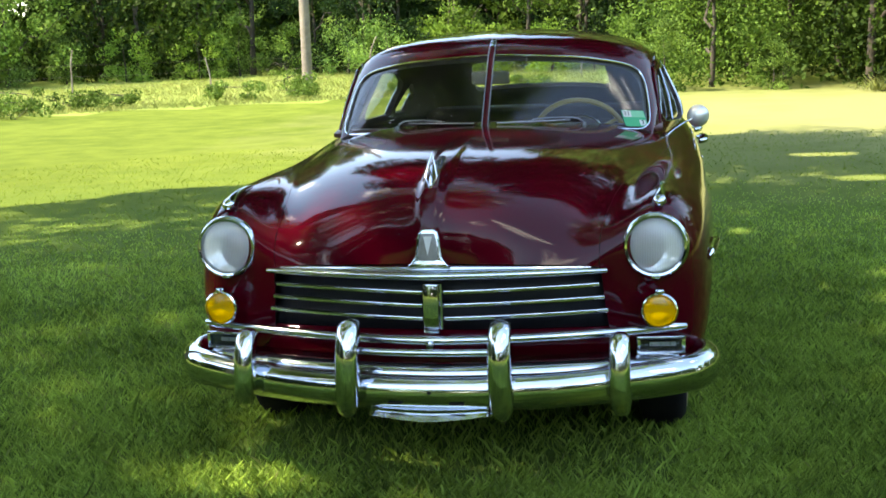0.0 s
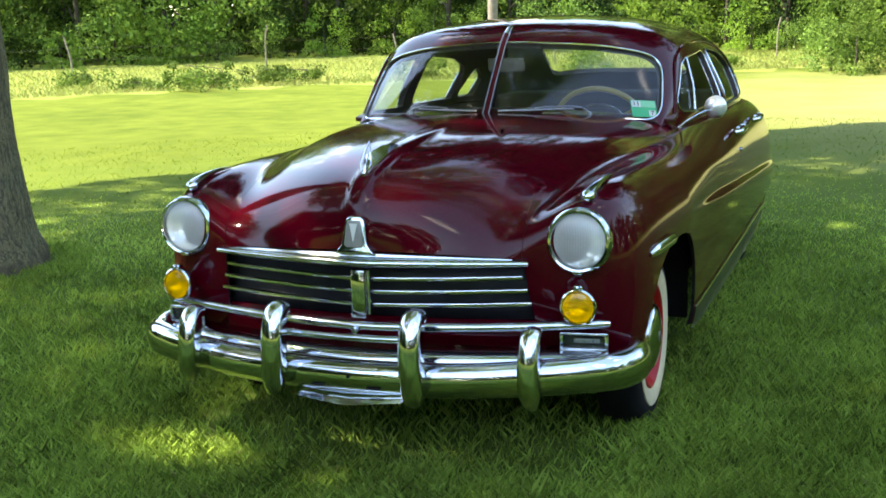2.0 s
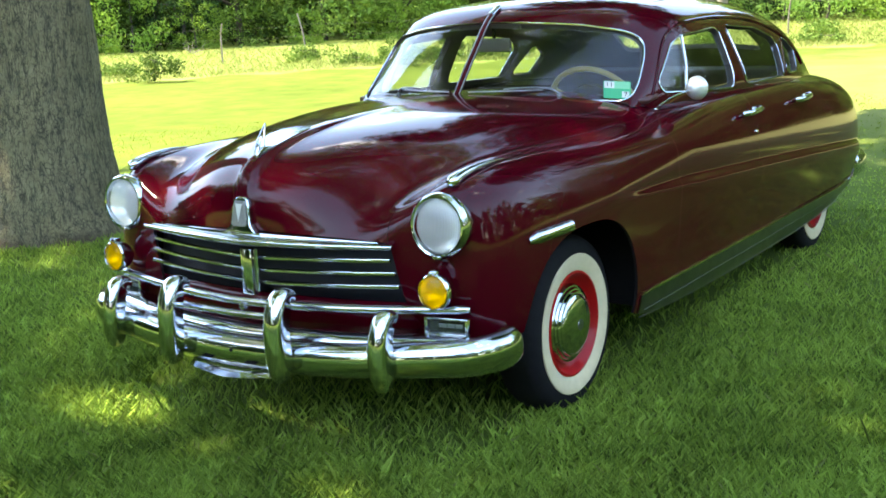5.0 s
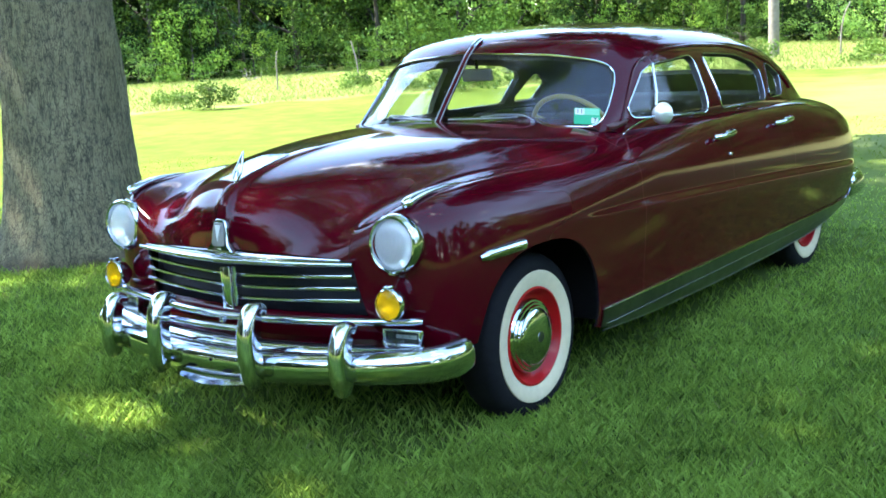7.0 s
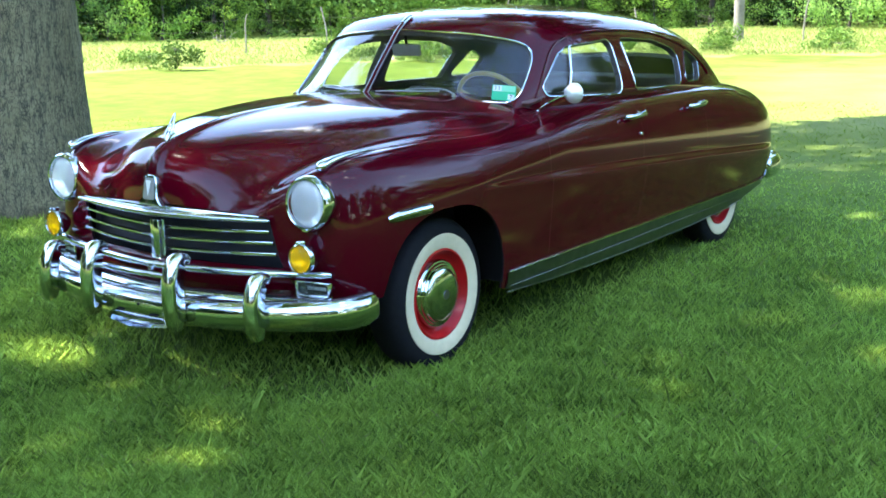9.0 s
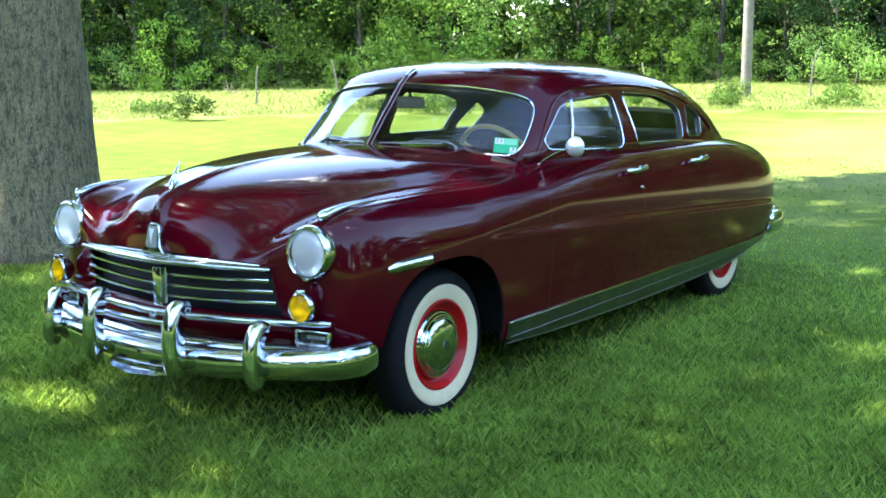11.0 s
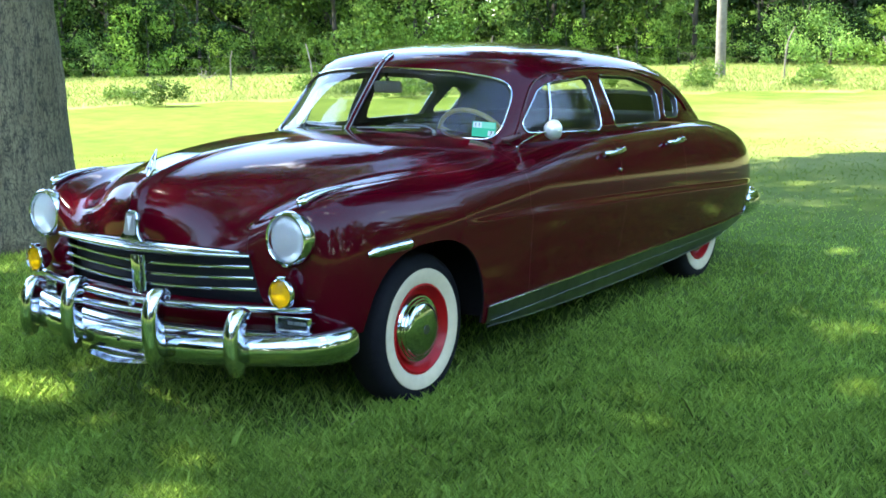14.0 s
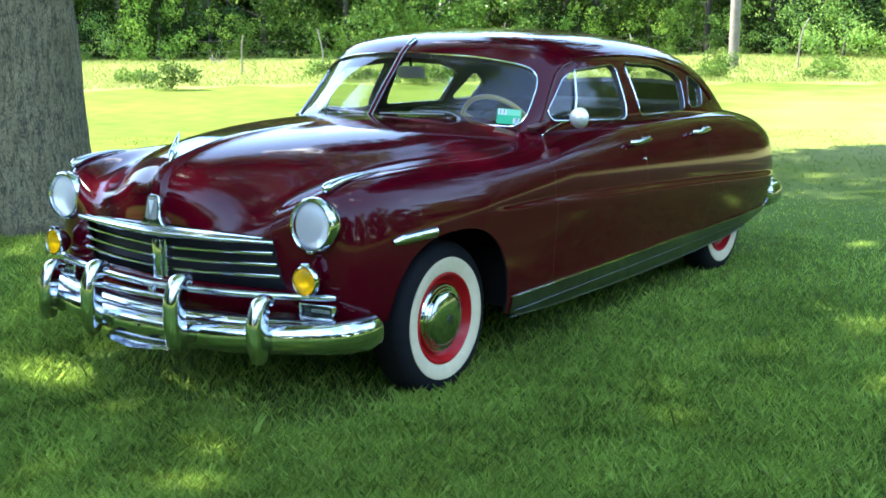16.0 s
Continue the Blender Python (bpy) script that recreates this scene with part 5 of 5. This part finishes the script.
def woodland(kind, mat, height, spread, n_clumps, count, size, base):
    """A tree or shrub of the wood, leafy to the ground."""
    name = "woodland_tree" if kind == "tree" else "shrub"
    t = thing(name, "leafy deciduous tree at the edge of the wood" if kind == "tree" else "bushy green shrub at the edge of the wood", kind, (0, 0, -60), "edge of the wood")
    a, u = rng.uniform(0, 2 * np.pi, n_clumps), rng.uniform(0, 1, n_clumps) ** 1.25
    r = spread * 1.05 * np.sin(np.pi * np.clip(.18 + .82 * u, 0, 1)) ** .6 * np.sqrt(rng.uniform(.25, 1, n_clumps))
    c = np.column_stack([r * np.cos(a), r * np.sin(a), base + u * (height - base)])
    p, d = clumps(c, rng.uniform(.20, .46, n_clumps) * spread, count)
    d, p = d[p[:, 2] > .03], p[p[:, 2] > .03]
    leaves(p, size, "crown", mat, t, d * 1.6)
    part("trunk", tube([(0, 0, -.1), (.1, 0, height * .3), (0, .1, height * .8)], .025 * spread + .02, 10, taper=lambda q: 1.2 - q), WOOD_BARK, t)
    if kind == "tree":
        for k in range(4):
            ang = rng.uniform(0, 6.28)
            part("limb", limb((0, 0, height * (.15 + .12 * k)), (spread * .8 * math.cos(ang), spread * .8 * math.sin(ang), height * (.35 + .15 * k)), .05, .5), WOOD_BARK, t)
    return t


LEAF_MID = leafy("mid_leaves", (0.022, 0.066, 0.016), (0.260, 0.420, 0.098), through_light=0.42, mottle=0.3)
LEAF_WOOD = leafy("wood_leaves", (0.015, 0.048, 0.008), (0.245, 0.390, 0.080), through_light=0.42, mottle=0.3)
LEAF_BLUE = leafy("cedar_leaves", (0.00962, 0.02812, 0.01036), (0.03552, 0.07252, 0.02072))
TREES = [woodland("tree", m, h, s, n, c, z, b) for m, h, s, n, c, z, b in (
    (LEAF_WOOD, 8.0, 2.7, 40, 7000, .155, .4), (LEAF_MID, 8.5, 3.0, 44, 7400, .165, .3), (LEAF_BLUE, 7.0, 2.0, 50, 6500, .125, .2), (LEAF_LIGHT, 6.5, 2.5, 36, 6400, .16, .4), (LEAF_WOOD, 9, 3.3, 46, 8000, .17, .6), (LEAF_SHADED, 9, 3.3, 44, 7000, .18, .2))]
FAR_TREES = [woodland("tree", m, h, s, n, c, z, b) for m, h, s, n, c, z, b in (
    (LEAF_WOOD, 9.0, 3.2, 50, 1700, .52, .3), (LEAF_MID, 9.5, 3.4, 50, 1700, .52, .3), (LEAF_BLUE, 8.5, 2.8, 60, 3000, .56, .2), (LEAF_SHADED, 10.0, 3.6, 44, 2000, .95, .1))]
# thicket standing in shade, its leaf colours darkened to match
THICKET = [woodland("tree", m, h, s, n, c, z, b) for m, h, s, n, c, z, b in (
    (LEAF_SHADED, 8.0, 3.2, 60, 11000, .14, .1), (leafy("shaded_thicket_leaves", (0.018, 0.050, 0.008), (0.150, 0.255, 0.040)), 6.5, 2.6, 46, 9000, .125, .1))]
SHRUBS = [woodland("shrub", m, h, s, n, c, z, b) for m, h, s, n, c, z, b in (
    (LEAF_LIGHT, 2.3, 1.3, 22, 2600, .11, .1), (LEAF_MID, 1.8, 1.5, 20, 2600, .10, .1), (LEAF_WOOD, 2.8, 1.4, 24, 3000, .12, .1))]
EDGE = np.array([(-62, 2), (-46, 13), (-31, 24.5), (-25, 31), (-20, 36.8), (-14.5, 39.5), (-8, 39.5), (-2, 38), (3, 36), (14, 40), (30, 44)], float)
seg = np.r_[0, np.cumsum(np.linalg.norm(np.diff(EDGE, axis=0), axis=1))]


def on_edge(s, back):
    x, y = np.interp(s, seg, EDGE[:, 0]), np.interp(s, seg, EDGE[:, 1])
    x2, y2 = np.interp(s + .5, seg, EDGE[:, 0]), np.interp(s + .5, seg, EDGE[:, 1])
    w = np.array([-(y2 - y), x2 - x])
    w /= np.linalg.norm(w) + 1e-9
    return x + w[0] * back, y + w[1] * back


def plant(proto, x, y, scale):
    t = copy_thing(proto, pose(x, y, ground_height(x, y) - .02, 0, 0, rng.uniform(0, 360)))
    t.scale = (scale, scale, scale * rng.uniform(.9, 1.15))
    return t


for back, step, grown in ((1.8, 2.7, 1.0), (5.5, 3.4, 1.05), (9.5, 3.6, 1.05), (13.5, 4.2, 1.3), (17.5, 2.9, 1.15), (21.5, 3.0, 1.3)):
    s = 2.0
    while s < seg[-1] - 2:
        x, y = on_edge(s + rng.uniform(-.7, .7), back + rng.uniform(-1.1, 1.1))
        # deepest rows and the right end take leaves with shade in their colour
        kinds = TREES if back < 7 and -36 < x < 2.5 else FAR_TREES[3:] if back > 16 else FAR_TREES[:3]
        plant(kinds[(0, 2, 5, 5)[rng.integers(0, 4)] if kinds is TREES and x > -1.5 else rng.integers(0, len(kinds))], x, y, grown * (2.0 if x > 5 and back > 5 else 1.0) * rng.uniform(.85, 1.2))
        s += step * rng.uniform(.75, 1.25) * (1.0 if -38 < x < 14 else 1.9)
# the trees that close the lawn round behind the path
RING = np.array([(30, 44), (27, 28), (24, 14), (25, 0), (24, -14), (16, -27), (2, -33), (-14, -31), (-30, -24), (-45, -12), (-62, 2)], float)
rs = np.r_[0, np.cumsum(np.linalg.norm(np.diff(RING, axis=0), axis=1))]
for back in (0, 5.5):
    for s in np.arange(1 + back, rs[-1], 5.2 + back * .3):
        x, y = np.interp(s, rs, RING[:, 0]) * (1 + back / 28), np.interp(s, rs, RING[:, 1]) * (1 + back / 28)
        # unseen left stretch made taller to cut skylight on the lawn there
        plant(FAR_TREES[2 if rng.uniform() < .75 else 0], x + rng.uniform(-1, 1), y + rng.uniform(-1, 1), rng.uniform(1.7, 2.2) if x < -18 and y < 6 else rng.uniform(.9, 1.3))
s = 1.0
while s < seg[-1] - 1:
    x, y = on_edge(s, rng.uniform(-.9, .6))
    plant(SHRUBS[rng.integers(0, len(SHRUBS))], x, y, rng.uniform(.5, 1.1))
    s += rng.uniform(1.3, 2.8) * (1.0 if -38 < x < 8 else 2.5)
# the near thicket at the lawn's far corner
for k, x, y, sc in ((0, 5.8, 25.4, 1.0), (1, 2.1, 25.6, .8), (0, 8.6, 23.5, 1.05), (0, 11.8, 21.0, 1.1), (1, 3.4, 31.0, 1.1), (0, 9.8, 27.5, 1.5), (0, 6.0, 31.5, 1.3), (0, 14.0, 24.0, 1.6), (0, 4.2, 28.4, 1.1)):
    plant(THICKET[k], x, y, sc)
for k, x, y, sc in ((2, .9, 24.0, .55), (1, .3, 25.6, .6), (2, 3.4, 24.0, .4)):
    plant(SHRUBS[k], x, y, sc)
for p in TREES + FAR_TREES + THICKET + SHRUBS:
    for o in (*p.children, p):
        bpy.data.objects.remove(o)

# ---- fence, pole and brambles ----
pole = part("utility_pole", tube([(-9.35, 29.3, -.3), (-9.35, 29.3, .5), (-9.33, 29.3, 4), (-9.25, 29.3, 10)], .15, 20, taper=lambda u: 1.08 - .2 * u), POLE_WOOD, None)
tagged(pole, "weathered grey wooden utility pole behind the fence", "utility pole")
FENCE = [(-27.5, 14.5, 1.15, 4), (-24, 17.3, 1.0, -6), (-20.4, 20.4, 1.1, 3), (-19.2, 22.5, 1.25, -7), (-14.6, 25.0, 1.35, 3), (-11.6, 27.3, 1.0, -5), (-7.55, 29.6, 1.45, 8), (-4.9, 30.6, 1.15, -8), (-1.5, 32.2, 1.2, 4)]
for x, y, h, lean in FENCE:
    f = thing("fence_post", "weathered crooked wooden fence post in long grass", "fence post", (x, y, ground_height(x, y)), "fence posts")
    part("post", tube(spline3([(0, 0, -.15), (.02, 0, h * .4), (h * .5 * math.sin(radians(lean)), 0, h * .75), (h * math.sin(radians(lean)) * 1.3, .03, h)], 12), .024, 9, taper=lambda u: 1.1 - .35 * u), POLE_WOOD, f)
WIRE = material("rusty_wire", (0.16, 0.13, 0.11), rough=0.6, metal=0.6, vary=0.2, scale=30)
fence_wire = thing("wire_fence", "sagging rusty wire strands strung between posts", "fence")
for z in (.35, .65, .95):
    pts = []
    for (x, y, *_), (x2, y2, *_) in zip(FENCE, FENCE[1:]):
        for u in np.linspace(0, 1, 6)[:-1]:
            xx, yy = x + (x2 - x) * u, y + (y2 - y) * u
            pts.append((xx, yy, ground_height(xx, yy) + z - .05 * math.sin(math.pi * u)))
    part("strand", tube(pts, .0022, 5), WIRE, fence_wire)


BRAMBLE = leafy("bramble_leaves", (0.024, 0.058, 0.010), (0.155, 0.245, 0.048), through_light=0.3)


def bramble(x, y, w, h, mat):
    t = thing("bramble", "low dark bramble bush along the fence", "bush", (x, y, ground_height(x, y)), "brambles along the fence")
    n = 12
    c = np.column_stack([rng.uniform(-w, w, n), rng.uniform(-.35, .35, n), rng.uniform(.12, 1, n) * h * .75])
    p, d = clumps(c, rng.uniform(.12, .30, n), 1100)
    p = p[p[:, 2] > .02]
    leaves(p, .075, "foliage", mat, t)
    for k in range(5):
        part("cane", tube(spline3([(rng.uniform(-w, w) * .5, 0, 0), (rng.uniform(-w, w) * .7, rng.uniform(-.2, .2), h * .55), (rng.uniform(-w, w), rng.uniform(-.3, .3), h * .7)], 8), .005, 5), WOOD_BARK, t)


for x, y, w, h in ((-16.6, 14.4, .6, .95), (-14.6, 19.3, .6, .35), (-13.4, 19.9, .8, .95), (-12.6, 21.0, .9, .7), (-11.8, 21.8, .8, .6), (-9.6, 23.6, .7, .7), (-8.3, 24.6, .5, .4), (-13.0, 18.8, .8, .65), (-9.0, 27.6, .35, .8), (-19.6, 16.0, .5, .4), (-5.6, 25.9, .5, .35), (-2.6, 27.4, .6, .4), (-17.3, 20.6, .6, .6), (-21.5, 14.8, .7, .5), (-6.6, 29.0, .5, .5)):
    bramble(x, y, w, h * .8, BRAMBLE)
dead = thing("dead_branch", "bare grey fallen branch at the wood's edge", "branch", (-26.0, 24.8, ground_height(-26, 24.8)))
for k in range(9):
    part("twig", limb((0, 0, 0), (rng.uniform(-.8, .8), rng.uniform(-.4, .4), rng.uniform(.1, .45)), .012, .25), POLE_WOOD, dead)

sapling = thing("dead_sapling", "bare grey dead sapling beside the utility pole", "sapling", (-9.4, 27.4, ground_height(-9.4, 27.4)))
part("stem", limb((0, 0, -.05), (.04, 0, .85), .02, .15, 8), WOOD_BARK, sapling)
for k in range(7):
    z = .3 + .08 * k
    q = rng.uniform(0, 6.28)
    part("twig", limb((.02, 0, z), (.42 * math.cos(q), .25 * math.sin(q), z + rng.uniform(-.05, .25)), .010, .15), WOOD_BARK, sapling)

# ---- grass ----
n_try = 1500000
# scattered about a spot on the path, thinning out with the square of the distance
far, turn = 2.3 * np.exp(rng.uniform(0, 1, n_try) * math.log(17.0 / 2.3)), rng.uniform(-1.35, .75, n_try)
xy = np.column_stack([2.0 + far * np.sin(turn), -4.1 + far * np.cos(turn)])
keep = (xy[:, 1] > -2.1) & (xy[:, 0] > -8) & (rng.uniform(0, 1, n_try) < np.clip(.36 * (far / 4.0) ** -.25, 0, 1) * np.clip((12.0 - far) / 4.5, 0, 1))
xy, far = xy[keep], far[keep]
keep = (np.abs(xy[:, 0]) > .80) | (xy[:, 1] < -.75) | (xy[:, 1] > 4.0) | (rng.uniform(0, 1, len(xy)) < .35)
tuft = np.array([noise.noise((x * 2.1, y * 2.1, 4)) + .6 * noise.noise((x * 7, y * 7, 9)) for x, y in xy])
keep &= tuft > -.85 + .5 * (rng.uniform(0, 1, len(xy)) - .5)
for wx, wy in ((.75, .04), (-.75, .04), (.74, 3.17), (-.74, 3.17)):
    keep &= ~((np.abs(xy[:, 0] - wx) < .12) & (np.abs(xy[:, 1] - wy) < .12))
keep &= np.hypot(xy[:, 0] + 3.55, xy[:, 1] - 1.17) > .58
near, far = xy[keep], far[keep]
blades("lawn_grass", "short dense green lawn grass around the car", near, .052, .0040, GRASS, 1.0, np.clip(far / 4.5, .85, 2.6), np.clip(1.55 - far / 9, .35, 1))
# the lawn goes on under and behind the path, thinner
n_back = 300000
bx, by = rng.uniform(-8, 9, n_back), rng.uniform(-7, 6, n_back)
away, course = np.hypot(bx - 2.0, by + 4.1), np.arctan2(bx - 2.0, by + 4.1)
off = np.maximum(np.maximum(-2.1 - by, 2.3 - away), away * np.sin(np.clip(course - .75, 0, 1.5)))
out = (off > 0) & (rng.uniform(0, 1, n_back) < .95 * np.exp(-off / .9))
blades("back_lawn_grass", "short green lawn grass behind the path", np.column_stack([bx, by])[out], .05, .018, GRASS, 1.0)
tall = near[(rng.uniform(0, 1, len(near)) < .006) & (far < 5.5)]
blades("stray_grass", "taller loose blades standing out of the lawn", tall, .10, .005, GRASS, .7)
a = rng.uniform(0, 2 * np.pi, 2600)
ring = np.column_stack([-3.55 + (.56 + rng.uniform(0, .30, 2600)) * np.cos(a), 1.17 + (.56 + rng.uniform(0, .30, 2600)) * np.sin(a)])
blades("trunk_grass", "uncut grass tufts at the foot of the tree", ring, .055, .006, GRASS, .8)
GRASS_FAR = leafy("far_lawn_blades", (0.115, 0.175, 0.020), (0.170, 0.240, 0.032), through_light=0.5)
n_mid = 40000
mx, my = rng.uniform(-16, 9, n_mid), rng.uniform(2, 19, n_mid)
ok = (my < mow_y(mx) - .3) & (np.hypot(mx - 1.8, my + .6) > 7.5) & (np.hypot(mx - 1.8, my + .6) < 14)
blades("far_lawn_grass", "bright mown lawn grass out to the meadow", np.column_stack([mx, my])[ok], .028, .010, GRASS_FAR, 1.4)
n_far = 76000
fx = rng.uniform(-34, 12, n_far)
fy = mow_y(fx) + rng.uniform(0, 1, n_far) ** 1.35 * 19
blades("meadow_grass", "long pale uncut meadow grass before the woods", np.column_stack([fx, fy]), .12, .013, MEADOW, .9)
dry = near[rng.uniform(0, 1, len(near)) < .012]
blades("dry_grass", "scattered dry straw-coloured blades in the lawn", dry, .05, .005, MEADOW, 1.2)
cl = np.column_stack([6.0 + rng.normal(size=700) * .35, 22.4 + rng.normal(size=700) * .3])
blades("long_grass", "clump of long pale arching grass by the thicket", cl, .30, .004, MEADOW, 1.0)
